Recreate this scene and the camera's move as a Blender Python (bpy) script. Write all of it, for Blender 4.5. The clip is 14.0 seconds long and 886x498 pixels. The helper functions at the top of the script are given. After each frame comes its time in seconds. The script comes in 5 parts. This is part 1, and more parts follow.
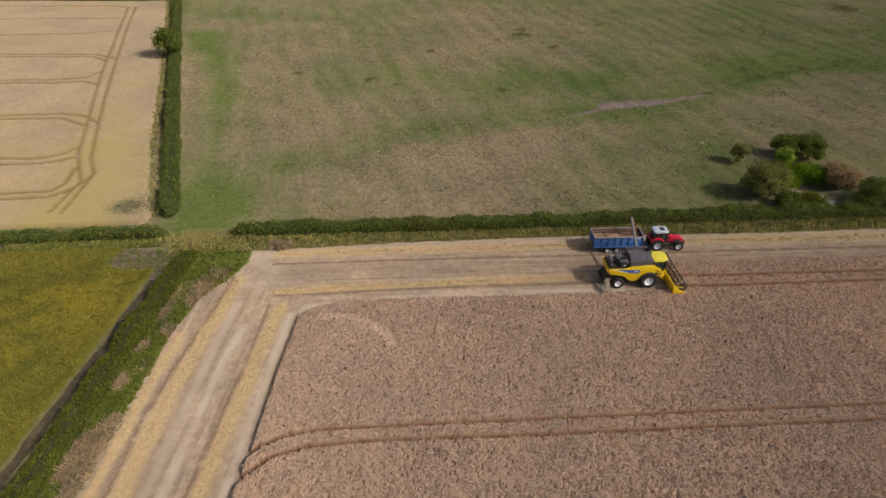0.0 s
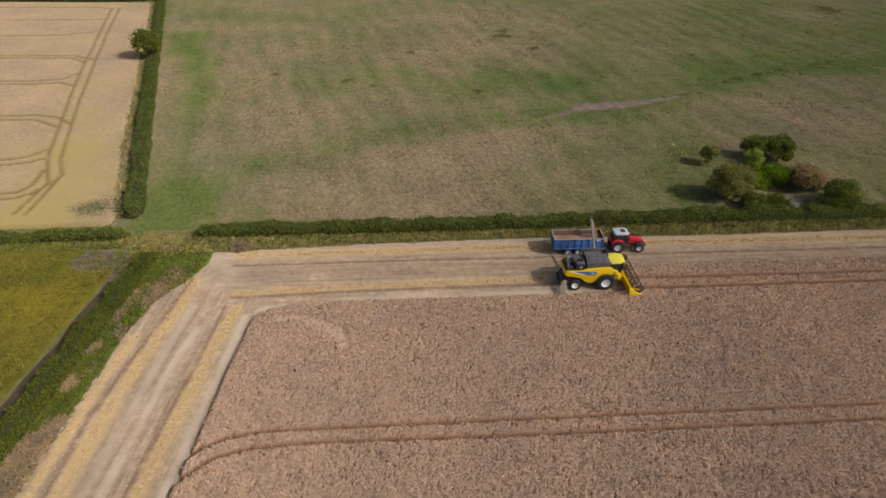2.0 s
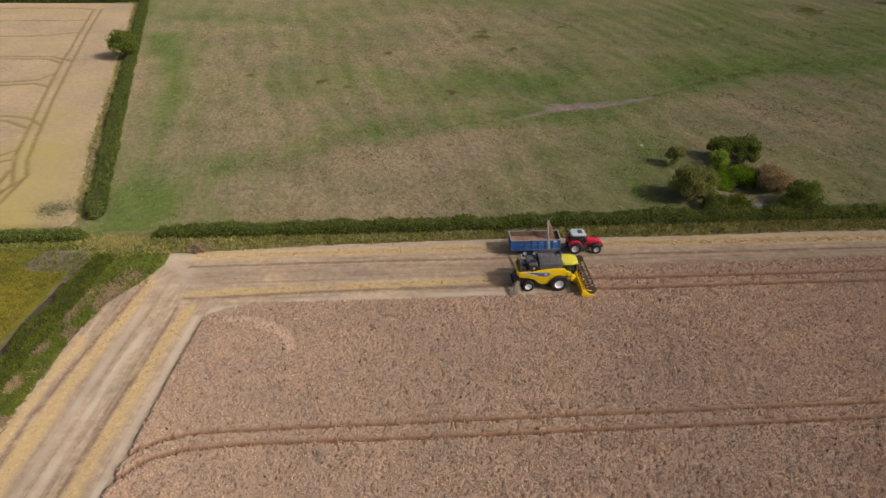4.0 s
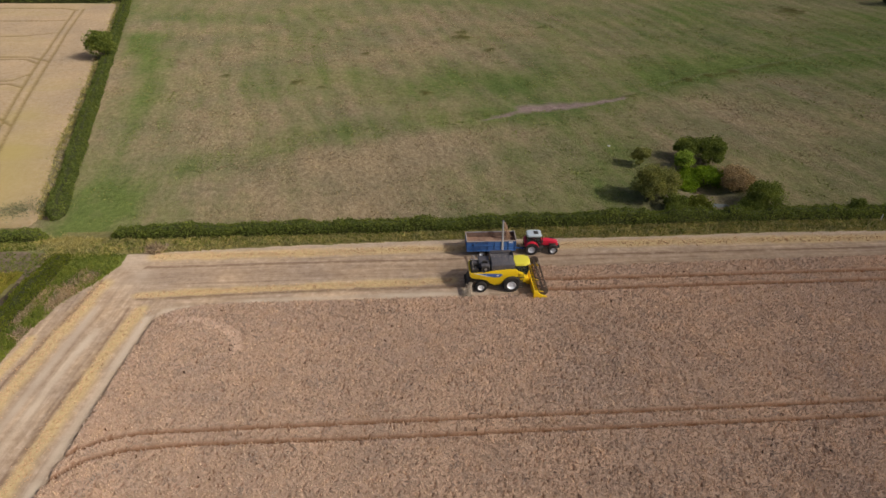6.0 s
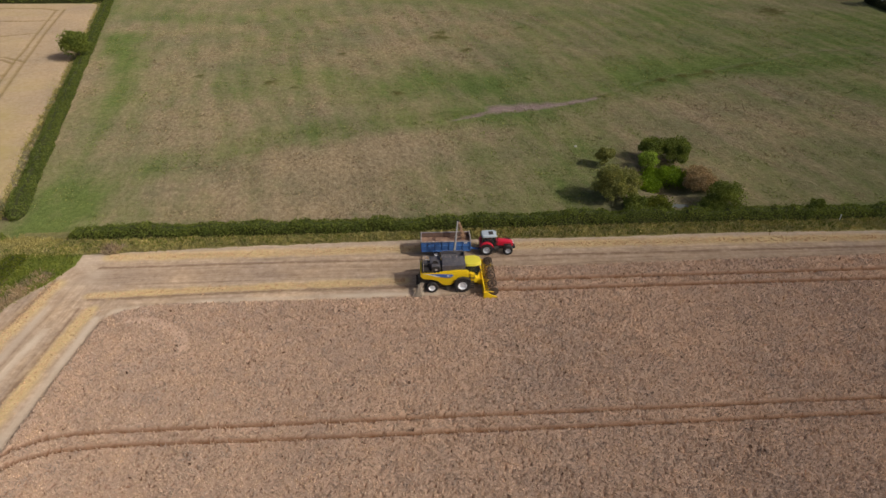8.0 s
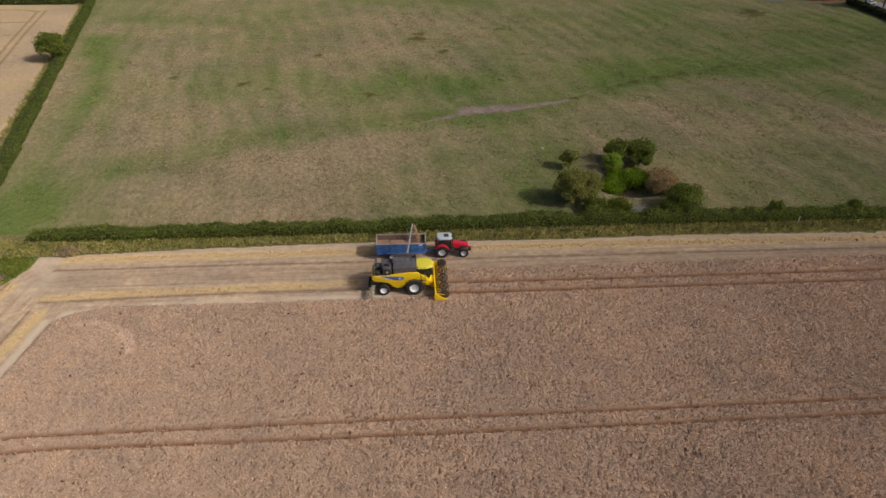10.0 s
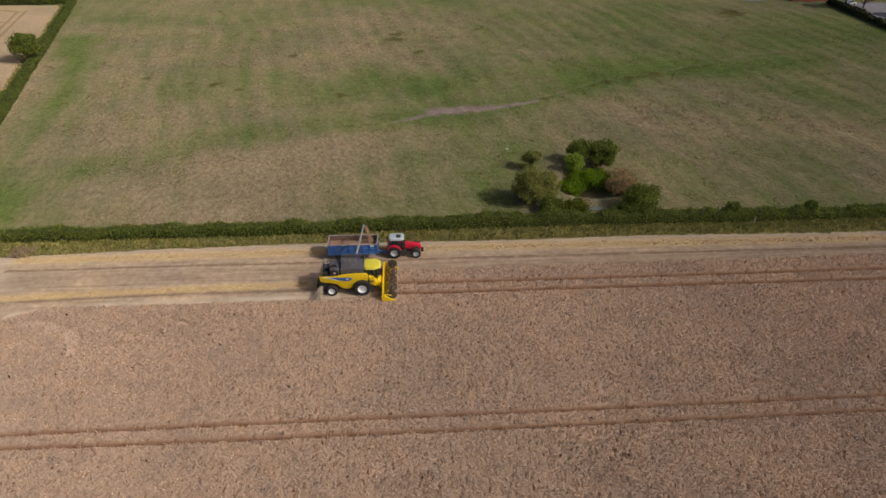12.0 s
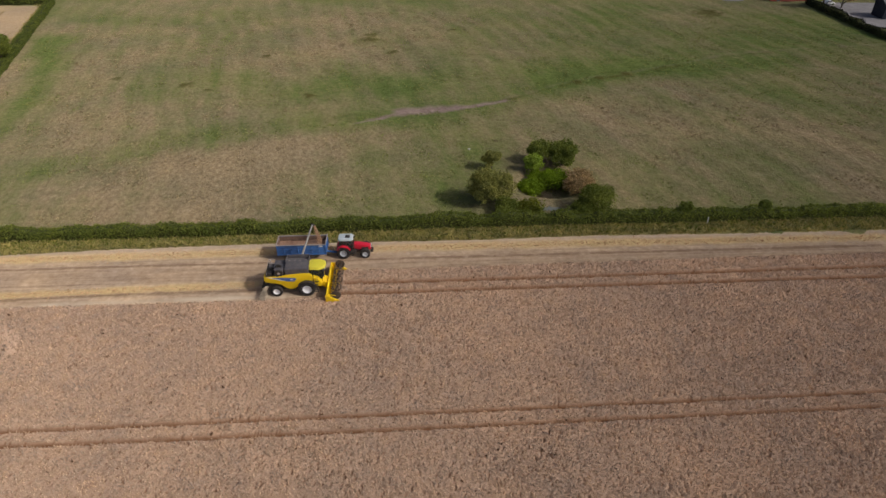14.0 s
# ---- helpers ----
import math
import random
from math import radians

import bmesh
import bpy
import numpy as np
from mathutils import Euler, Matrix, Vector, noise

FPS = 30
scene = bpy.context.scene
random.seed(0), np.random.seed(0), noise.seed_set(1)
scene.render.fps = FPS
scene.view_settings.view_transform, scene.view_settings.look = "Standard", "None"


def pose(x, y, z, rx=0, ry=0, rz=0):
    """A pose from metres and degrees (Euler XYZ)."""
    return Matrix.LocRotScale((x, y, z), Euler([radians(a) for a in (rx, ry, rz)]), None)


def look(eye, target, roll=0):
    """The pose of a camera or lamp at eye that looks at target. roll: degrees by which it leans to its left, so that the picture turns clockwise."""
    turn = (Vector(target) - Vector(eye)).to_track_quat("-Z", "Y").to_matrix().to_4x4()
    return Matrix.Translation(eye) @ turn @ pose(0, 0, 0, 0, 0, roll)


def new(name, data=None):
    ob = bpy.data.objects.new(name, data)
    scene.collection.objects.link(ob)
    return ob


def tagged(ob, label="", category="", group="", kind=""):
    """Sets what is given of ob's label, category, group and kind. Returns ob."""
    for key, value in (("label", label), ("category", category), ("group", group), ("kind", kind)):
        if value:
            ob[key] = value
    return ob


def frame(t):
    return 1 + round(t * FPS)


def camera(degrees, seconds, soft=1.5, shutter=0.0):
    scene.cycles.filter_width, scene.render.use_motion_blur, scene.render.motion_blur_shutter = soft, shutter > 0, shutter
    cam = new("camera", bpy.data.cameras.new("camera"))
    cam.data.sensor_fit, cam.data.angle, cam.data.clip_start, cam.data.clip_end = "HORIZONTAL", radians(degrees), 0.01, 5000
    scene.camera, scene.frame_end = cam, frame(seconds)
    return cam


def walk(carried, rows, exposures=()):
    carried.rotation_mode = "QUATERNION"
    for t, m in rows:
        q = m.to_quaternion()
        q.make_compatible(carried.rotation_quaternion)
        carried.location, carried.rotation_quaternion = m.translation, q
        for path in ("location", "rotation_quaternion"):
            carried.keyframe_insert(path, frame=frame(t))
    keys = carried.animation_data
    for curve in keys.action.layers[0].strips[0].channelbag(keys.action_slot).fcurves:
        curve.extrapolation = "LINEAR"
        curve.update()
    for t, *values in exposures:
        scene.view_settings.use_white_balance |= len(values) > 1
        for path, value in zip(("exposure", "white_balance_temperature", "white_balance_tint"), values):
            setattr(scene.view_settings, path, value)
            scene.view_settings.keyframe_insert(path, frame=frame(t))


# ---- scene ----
cam = camera(70.0, 14.0, soft=1.5)
PATH = [
    (0, (0.063, -0.039, 49.857), (0.031, 1.626, 48.75), 0.0),
    (0.5, (1.454, 0.032, 49.884), (1.421, 1.698, 48.777), -0.0),
    (1, (2.831, 0.108, 49.917), (2.799, 1.774, 48.81), -0.0),
    (1.5, (4.22, 0.151, 49.943), (4.187, 1.817, 48.838), -0.0),
    (2, (5.653, 0.139, 49.953), (5.62, 1.806, 48.848), -0.0),
    (2.5, (7.108, 0.169, 49.951), (7.075, 1.837, 48.847), -0.0),
    (3, (8.624, 0.211, 49.932), (8.591, 1.879, 48.829), -0.0),
    (5.5, (16.304, 0.413, 50.137), (16.27, 2.081, 49.034), -0.0),
    (6, (17.844, 0.419, 50.175), (17.81, 2.087, 49.071), -0.0),
    (6.5, (19.421, 0.445, 50.202), (19.388, 2.113, 49.099), -0.0),
    (7, (20.985, 0.452, 50.232), (20.952, 2.119, 49.128), -0.0),
    (7.5, (22.552, 0.485, 50.236), (22.519, 2.153, 49.133), -0.0),
    (8, (24.123, 0.525, 50.258), (24.09, 2.193, 49.154), -0.0),
    (10.5, (31.952, 0.796, 50.607), (31.92, 2.464, 49.504), -0.0),
    (11, (33.613, 0.825, 50.632), (33.581, 2.493, 49.528), -0.0),
    (11.5, (35.342, 0.841, 50.662), (35.311, 2.509, 49.559), -0.0),
    (12, (37.086, 0.857, 50.693), (37.054, 2.525, 49.59), -0.0),
    (12.5, (38.822, 0.869, 50.71), (38.791, 2.537, 49.607), 0.0),
    (13, (40.571, 0.879, 50.721), (40.54, 2.547, 49.618), -0.0),
    (13.5, (42.345, 0.908, 50.732), (42.314, 2.577, 49.63), -0.0),
    (14, (44.159, 0.964, 50.747), (44.129, 2.632, 49.644), -0.0),
]
walk(cam, [(t, look(eye, target, roll)) for t, eye, target, roll in PATH], [(0, -0.40), (7, -0.45), (14.0, -0.57)])

# ---- light ----
SUN_ELEV, SUN_AZ = 39.0, -22.0          # degrees; azimuth from +x towards +y
world = bpy.data.worlds.new("world")
scene.world = world
world.use_nodes = True
wt = world.node_tree
sky = wt.nodes.new("ShaderNodeTexSky")
sky.sky_type, sky.sun_disc = "NISHITA", False
sky.sun_elevation, sky.sun_rotation = radians(SUN_ELEV), radians(90 - SUN_AZ)
sky.air_density, sky.dust_density, sky.ozone_density = 0.75, 5.0, 0.6
wt.links.new(sky.outputs[0], wt.nodes["Background"].inputs[0])
wt.nodes["Background"].inputs[1].default_value = 0.11
sun = new("sun", bpy.data.lights.new("sun", "SUN"))
sun.data.energy, sun.data.angle, sun.data.color = 2.75, radians(1.2), (1.0, 0.985, 0.925)
to_sun = Vector((math.cos(radians(SUN_ELEV)) * math.cos(radians(SUN_AZ)), math.cos(radians(SUN_ELEV)) * math.sin(radians(SUN_AZ)), math.sin(radians(SUN_ELEV))))
sun.matrix_world = look(to_sun * 300, (0, 0, 0))


# ---- node helpers ----
def shader(name, rough=0.85, spec=0.25, metal=0.0, matt=0.0):
    m = bpy.data.materials.new(name)
    m.use_nodes = True
    b = m.node_tree.nodes["Principled BSDF"]
    b.inputs["Roughness"].default_value = rough
    b.inputs["Specular IOR Level"].default_value = spec
    b.inputs["Metallic"].default_value = metal
    b.inputs["Diffuse Roughness"].default_value = matt
    return m, m.node_tree, b


def node(nt, kind, out=0, **inputs):
    n = nt.nodes.new(kind)
    for key, value in inputs.items():
        slot = n.inputs[key.replace("_", " ")]
        if isinstance(value, bpy.types.NodeSocket):
            nt.links.new(value, slot)
        else:
            slot.default_value = value
    return n.outputs[out]


def noise_tex(nt, scale, detail=3.0, rough=0.55, stretch=None, turn=0.0, out=0):
    at = node(nt, "ShaderNodeNewGeometry")
    if stretch:
        at = node(nt, "ShaderNodeMapping", Vector=at, Rotation=(0, 0, radians(turn)))
        at = node(nt, "ShaderNodeMapping", Vector=at, Scale=stretch)
    return node(nt, "ShaderNodeTexNoise", out, Vector=at, Scale=scale, Detail=detail, Roughness=rough)


def ramp(nt, fac, *stops):
    n = nt.nodes.new("ShaderNodeValToRGB")
    el = n.color_ramp.elements
    while len(el) < len(stops):
        el.new(0.5)
    for e, (p, c) in zip(el, stops):
        e.position, e.color = p, ((*c, 1) if isinstance(c, tuple) else (c, c, c, 1))
    nt.links.new(fac, n.inputs[0])
    return n.outputs[0]


def blend(nt, fac, a, b, mode="MIX"):
    n = nt.nodes.new("ShaderNodeMix")
    n.data_type, n.blend_type = "RGBA", mode
    for slot, value in ((0, fac), (6, a), (7, b)):
        if isinstance(value, bpy.types.NodeSocket):
            nt.links.new(value, n.inputs[slot])
        else:
            n.inputs[slot].default_value = (*value, 1) if isinstance(value, tuple) else value
    return n.outputs[2]


def attribute(nt, name):
    n = nt.nodes.new("ShaderNodeAttribute")
    n.attribute_name = name
    return n.outputs["Fac"]


def bump(nt, bsdf, height, strength=0.5, distance=0.1):
    nt.links.new(node(nt, "ShaderNodeBump", Height=height, Strength=strength, Distance=distance), bsdf.inputs["Normal"])


def colour(nt, bsdf, c):
    nt.links.new(c, bsdf.inputs["Base Color"])


# ---- materials: fields ----
def pasture_material():
    """Grazed grass: brown thatch in raked streaks, greener where the ground is damp, rushes, a ledge's shade in the
    same dark colour, and trodden bare earth.
    """
    m, nt, b = shader("pasture_grass", 0.95, 0.03, matt=1.0)
    fine = noise_tex(nt, 1.3, 6, 0.78, (1, 0.5, 1), -16)
    thatch = ramp(nt, fine, (0.3, (0.154, 0.116, 0.070)), (0.5, (0.277, 0.215, 0.136)), (0.7, (0.393, 0.316, 0.212)))
    grass = ramp(nt, noise_tex(nt, 0.9, 6, 0.75), (0.3, (0.076, 0.105, 0.027)), (0.5, (0.119, 0.156, 0.046)), (0.72, (0.170, 0.212, 0.071)))
    streak = noise_tex(nt, 0.2, 5, 0.7, (1.0, 0.22, 1), -16)
    patch = noise_tex(nt, 0.5, 5, 0.75)
    lift = node(nt, "ShaderNodeMath", Value=streak)
    lift.node.operation = "MULTIPLY_ADD"
    lift.node.inputs[1].default_value = 1.7
    nt.links.new(attribute(nt, "green"), lift.node.inputs[2])
    lift2 = node(nt, "ShaderNodeMath", Value=patch)
    lift2.node.operation = "MULTIPLY_ADD"
    lift2.node.inputs[1].default_value = 0.9
    nt.links.new(lift, lift2.node.inputs[2])
    c = blend(nt, ramp(nt, node(nt, "ShaderNodeMapRange", Value=lift2, From_Min=1.05, From_Max=2.25), (0.0, 0.0), (1.0, 1.0)), thatch, grass)
    wide = ramp(nt, noise_tex(nt, 0.045, 4, 0.6), (0.3, (0.82, 0.86, 0.86)), (0.7, (1.15, 1.1, 1.05)))
    c = blend(nt, 1.0, c, wide, "MULTIPLY")
    tuft = ramp(nt, noise_tex(nt, 0.8, 3, 0.75), (0.25, (0.66, 0.64, 0.52)), (0.38, (1, 1, 1)), (0.7, (1.12, 1.1, 1.06)))
    c = blend(nt, 1.0, c, tuft, "MULTIPLY")
    c = blend(nt, attribute(nt, "rush_ledge"), c, (0.085, 0.078, 0.020))
    bare = ramp(nt, noise_tex(nt, 0.5, 5, 0.7), (0.3, (0.190, 0.132, 0.118)), (0.7, (0.360, 0.272, 0.250)))
    colour(nt, b, blend(nt, attribute(nt, "bare"), c, bare))
    bump(nt, b, noise_tex(nt, 1.6, 5, 0.75), 0.8, 0.4)
    return m


def crop_material(name, low, mid, high, soil, gap_shade=0.55, grain=2.6, pale=None):
    """Standing corn: ears, specks darkened for the shade in gaps between them, and bare wheel lines where the attribute
    tram says so.
    """
    m, nt, b = shader(name, 0.95, 0.03, matt=1.0)
    c = ramp(nt, noise_tex(nt, grain, 4, 0.75), (0.3, low), (0.5, mid), (0.68, high))
    wide = ramp(nt, noise_tex(nt, 0.07, 4, 0.6), (0.3, (0.84, 0.86, 0.88)), (0.7, (1.1, 1.08, 1.02)))
    c = blend(nt, 1.0, c, wide, "MULTIPLY")
    # specks multiplied darker: shade between the ears, put into the colour
    gaps = ramp(nt, noise_tex(nt, grain * 0.8, 2, 0.8, (1.4, 0.8, 1)), (0.27, gap_shade), (0.38, 1.0))
    c = blend(nt, 1.0, c, gaps, "MULTIPLY")
    c = blend(nt, attribute(nt, "pale"), c, pale or tuple(1.25 * v for v in high))
    colour(nt, b, blend(nt, attribute(nt, "tram"), c, soil))
    bump(nt, b, noise_tex(nt, grain * 2, 4, 0.8), 0.9, 0.08)
    return m


def stubble_material():
    m, nt, b = shader("wheat_stubble", 0.95, 0.05, matt=1.0)
    c = ramp(nt, noise_tex(nt, 1.1, 6, 0.75), (0.3, (0.321, 0.230, 0.158)), (0.5, (0.424, 0.319, 0.230)), (0.7, (0.533, 0.415, 0.318)))
    wide = ramp(nt, noise_tex(nt, 0.12, 3, 0.6), (0.3, (0.86, 0.86, 0.88)), (0.7, (1.12, 1.08, 1.0)))
    c = blend(nt, 1.0, c, wide, "MULTIPLY")
    stops = ((0.3, (0.74, 0.72, 0.72)), (0.5, (1.0, 1.0, 1.0)), (0.7, (1.24, 1.24, 1.24)))
    across = ramp(nt, noise_tex(nt, 1.5, 4, 0.65, (0.05, 1, 1), -4), *stops)
    down = ramp(nt, noise_tex(nt, 1.5, 4, 0.65, (1, 0.05, 1), 2), *stops)
    c = blend(nt, 1.0, c, blend(nt, attribute(nt, "down"), across, down), "MULTIPLY")
    c = blend(nt, attribute(nt, "pale"), c, (0.56, 0.455, 0.350))
    gold = ramp(nt, noise_tex(nt, 1.4, 6, 0.75), (0.3, (0.450, 0.320, 0.150)), (0.7, (0.660, 0.500, 0.275)))
    c = blend(nt, attribute(nt, "gold"), c, gold)
    c = blend(nt, attribute(nt, "soil"), c, (0.215, 0.138, 0.090))
    colour(nt, b, c)
    bump(nt, b, noise_tex(nt, 4, 4, 0.8), 0.7, 0.08)
    return m


def straw_material():
    m, nt, b = shader("cut_straw", 0.85, 0.1, matt=1.0)
    c = ramp(nt, noise_tex(nt, 2.2, 6, 0.8), (0.3, (0.496, 0.305, 0.158)), (0.5, (0.610, 0.393, 0.224)), (0.7, (0.703, 0.476, 0.306)))
    colour(nt, b, c)
    bump(nt, b, noise_tex(nt, 7, 4, 0.8), 0.9, 0.08)
    return m


def plain_grain(name, a, c, scale, rough=0.9, relief=0.3, spec=0.2):
    m, nt, b = shader(name, rough, spec)
    colour(nt, b, ramp(nt, noise_tex(nt, scale, 5, 0.7), (0.3, a), (0.7, c)))
    if relief:
        bump(nt, b, noise_tex(nt, scale * 3, 4, 0.7), relief, 0.05)
    return m


def leaf_material(name, dark, light, glow=0.4):
    """Leaves: each one has its own tone, and lets some light through."""
    m, nt, b = shader(name, 0.7, 0.15, matt=1.0)
    rnd = node(nt, "ShaderNodeNewGeometry", 8)
    c = ramp(nt, rnd, (0.0, dark), (0.55, tuple((p + q) / 2 for p, q in zip(dark, light))), (1.0, light))
    c = blend(nt, 1.0, c, ramp(nt, noise_tex(nt, 0.5, 3, 0.6), (0.3, (0.72, 0.76, 0.8)), (0.7, (1.18, 1.12, 0.95))), "MULTIPLY")
    colour(nt, b, c)
    t = node(nt, "ShaderNodeBsdfTranslucent", Color=c)
    mixed = nt.nodes.new("ShaderNodeMixShader")
    mixed.inputs[0].default_value = glow
    nt.links.new(b.outputs[0], mixed.inputs[1])
    nt.links.new(t, mixed.inputs[2])
    nt.links.new(mixed.outputs[0], nt.nodes["Material Output"].inputs[0])
    return m


PASTURE = pasture_material()
WHEAT = crop_material("ripe_wheat", (0.451, 0.300, 0.214), (0.537, 0.372, 0.273), (0.614, 0.444, 0.339), (0.224, 0.105, 0.052), 0.9, 3.4)
BARLEY = crop_material("pale_ripe_corn", (0.327, 0.230, 0.141), (0.384, 0.283, 0.186), (0.433, 0.332, 0.232), (0.205, 0.148, 0.057), 0.85, 1.2, (0.370, 0.290, 0.115))
UNRIPE = crop_material("yellow_green_corn", (0.096, 0.094, 0.015), (0.144, 0.135, 0.022), (0.192, 0.171, 0.034), (0.070, 0.082, 0.017), 0.7, 1.6, (0.349, 0.258, 0.026))
STUBBLE = stubble_material()
STRAW = straw_material()
SOIL = plain_grain("dry_soil", (0.105, 0.082, 0.047), (0.297, 0.220, 0.158), 1.1)
ROUGH_GRASS = plain_grain("rough_grass_floor", (0.138, 0.127, 0.040), (0.291, 0.249, 0.105), 0.9)
GREEN_FLOOR = plain_grain("green_grass_floor", (0.13, 0.16, 0.022), (0.22, 0.24, 0.050), 0.8)
DRY_BLADE = leaf_material("dry_grass_blade", (0.289, 0.246, 0.076), (0.612, 0.526, 0.224), 0.12)
EAR = leaf_material("wheat_ear", (0.446, 0.314, 0.229), (0.759, 0.578, 0.461), 0.12)
THATCH_BLADE = leaf_material("thatch_blade", (0.225, 0.162, 0.096), (0.467, 0.364, 0.229), 0.12)
SWARD_BLADE = leaf_material("sward_blade", (0.155, 0.176, 0.050), (0.311, 0.333, 0.112), 0.12)
# dark brown that stands for the shade in holes of the wheat
HOLE_SHADE = leaf_material("hole_shade_blade", (0.090, 0.042, 0.024), (0.200, 0.105, 0.060), 0.1)
PINK_BLADE = leaf_material("pinkish_dry_blade", (0.302, 0.209, 0.119), (0.547, 0.410, 0.274), 0.12)
WEED_BLADE = leaf_material("grey_green_weed", (0.150, 0.155, 0.085), (0.300, 0.300, 0.180), 0.1)
UNRIPE_EAR = leaf_material("yellow_green_ear", (0.149, 0.135, 0.019), (0.367, 0.303, 0.065), 0.12)
GREEN_BLADE = leaf_material("green_grass_blade", (0.121, 0.152, 0.021), (0.253, 0.285, 0.057), 0.12)
HEDGE_LEAF = leaf_material("hawthorn_leaf", (0.133, 0.164, 0.029), (0.272, 0.322, 0.070))
FIELD_HEDGE_LEAF = leaf_material("field_hedge_leaf", (0.125, 0.158, 0.034), (0.250, 0.295, 0.075))
FRESH_LEAF = leaf_material("fresh_green_leaf", (0.107, 0.131, 0.014), (0.240, 0.260, 0.040))
OAK_LEAF = leaf_material("dark_oak_leaf", (0.125, 0.161, 0.031), (0.302, 0.351, 0.075))
WILLOW_LEAF = leaf_material("grey_green_leaf", (0.217, 0.224, 0.059), (0.464, 0.456, 0.148))
BRAMBLE_LEAF = leaf_material("bramble_leaf", (0.167, 0.259, 0.015), (0.368, 0.506, 0.041), 0.5)
LIME_LEAF = leaf_material("lime_green_leaf", (0.259, 0.345, 0.043), (0.575, 0.719, 0.129))
DRY_LEAF = leaf_material("dry_brown_leaf", (0.319, 0.232, 0.110), (0.660, 0.486, 0.280))
DARK_LEAF = leaf_material("dark_hedge_leaf", (0.022, 0.026, 0.014), (0.062, 0.068, 0.030), 0.15)
BARK = plain_grain("bark", (0.07, 0.055, 0.04), (0.18, 0.15, 0.12), 3.0)
TWIG = plain_grain("hedge_inside", (0.045, 0.052, 0.016), (0.090, 0.098, 0.032), 2.0)


# ---- geometry helpers ----
rng = np.random.default_rng(5)


def mesh_of(name, verts, faces_flat, corners, mats=(), slots=None, attrs=None, smooth=False):
    """A mesh from arrays: vertices (n, 3), and faces that all have the same number of corners."""
    me = bpy.data.meshes.new(name)
    verts, faces_flat = np.asarray(verts, np.float32), np.asarray(faces_flat, np.int32).ravel()
    n = len(faces_flat) // corners
    me.vertices.add(len(verts))
    me.vertices.foreach_set("co", verts.ravel())
    me.loops.add(len(faces_flat))
    me.loops.foreach_set("vertex_index", faces_flat)
    me.polygons.add(n)
    me.polygons.foreach_set("loop_start", np.arange(0, n * corners, corners, dtype=np.int32))
    for mt in mats:
        me.materials.append(mt)
    if slots is not None:
        me.polygons.foreach_set("material_index", np.asarray(slots, np.int32))
    me.polygons.foreach_set("use_smooth", np.full(n, smooth))
    for key, values in (attrs or {}).items():
        me.attributes.new(key, "FLOAT", "POINT").data.foreach_set("value", np.asarray(values, np.float32))
    me.update(calc_edges=True)
    me.validate()
    return me


def vnoise(x, y, size, seed):
    """Smooth value noise from 0 to 1, with lumps of about that size."""
    table = np.random.default_rng(seed).random((256, 256))
    u, v = x / size, y / size
    i, j = np.floor(u).astype(int), np.floor(v).astype(int)
    fu, fv = u - i, v - j
    fu, fv = fu * fu * (3 - 2 * fu), fv * fv * (3 - 2 * fv)
    a, b = table[i % 256, j % 256], table[(i + 1) % 256, j % 256]
    c, d = table[i % 256, (j + 1) % 256], table[(i + 1) % 256, (j + 1) % 256]
    return (a * (1 - fu) + b * fu) * (1 - fv) + (c * (1 - fu) + d * fu) * fv


def away(x, y, pts):
    """Distance of points from a polyline."""
    best = np.full(np.shape(x), 1e9)
    for (ax, ay), (bx, by) in zip(pts, pts[1:]):
        dx, dy = bx - ax, by - ay
        k = np.clip(((x - ax) * dx + (y - ay) * dy) / (dx * dx + dy * dy), 0, 1)
        best = np.minimum(best, np.hypot(x - ax - k * dx, y - ay - k * dy))
    return best


def at_x(pts, x):
    return np.interp(x, [p[0] for p in pts], [p[1] for p in pts])


def at_y(pts, y):
    q = sorted(pts, key=lambda p: p[1])
    return np.interp(y, [p[1] for p in q], [p[0] for p in q])


def soft(d, inner, outer):
    """1 nearer than inner, 0 beyond outer."""
    return np.clip((outer - d) / (outer - inner), 0, 1)


def field_grid(name, box, step, inside, height, attrs, material, jitter=0.0):
    """A relief of a field over a rectangular grid (one step, or the lines themselves); cells outside it are left out, and its rim drops to the ground."""
    x0, x1, y0, y1 = box
    xs, ys = step if isinstance(step, tuple) else (np.arange(x0, x1, step), np.arange(y0, y1, step))
    X, Y = np.meshgrid(xs, ys)
    r = np.random.default_rng(len(name))
    X, Y = X + r.uniform(-jitter, jitter, X.shape), Y + r.uniform(-jitter, jitter, X.shape)
    ins = inside(X, Y)
    Z = np.where(ins, height(X, Y, r), 0.005)
    ny, nx = X.shape
    idx = np.arange(nx * ny).reshape(ny, nx)
    quads = np.stack([idx[:-1, :-1], idx[:-1, 1:], idx[1:, 1:], idx[1:, :-1]], -1).reshape(-1, 4)
    keep = ins.ravel()[quads].any(1)
    quads = quads[keep]
    used = np.unique(quads)
    remap = np.zeros(nx * ny, np.int64)
    remap[used] = np.arange(len(used))
    V = np.stack([X.ravel(), Y.ravel(), Z.ravel()], -1)[used]
    A = {k: f(V[:, 0], V[:, 1]) for k, f in attrs.items()}
    return new(name, mesh_of(name, V, remap[quads], 4, [material], attrs=A, smooth=True))


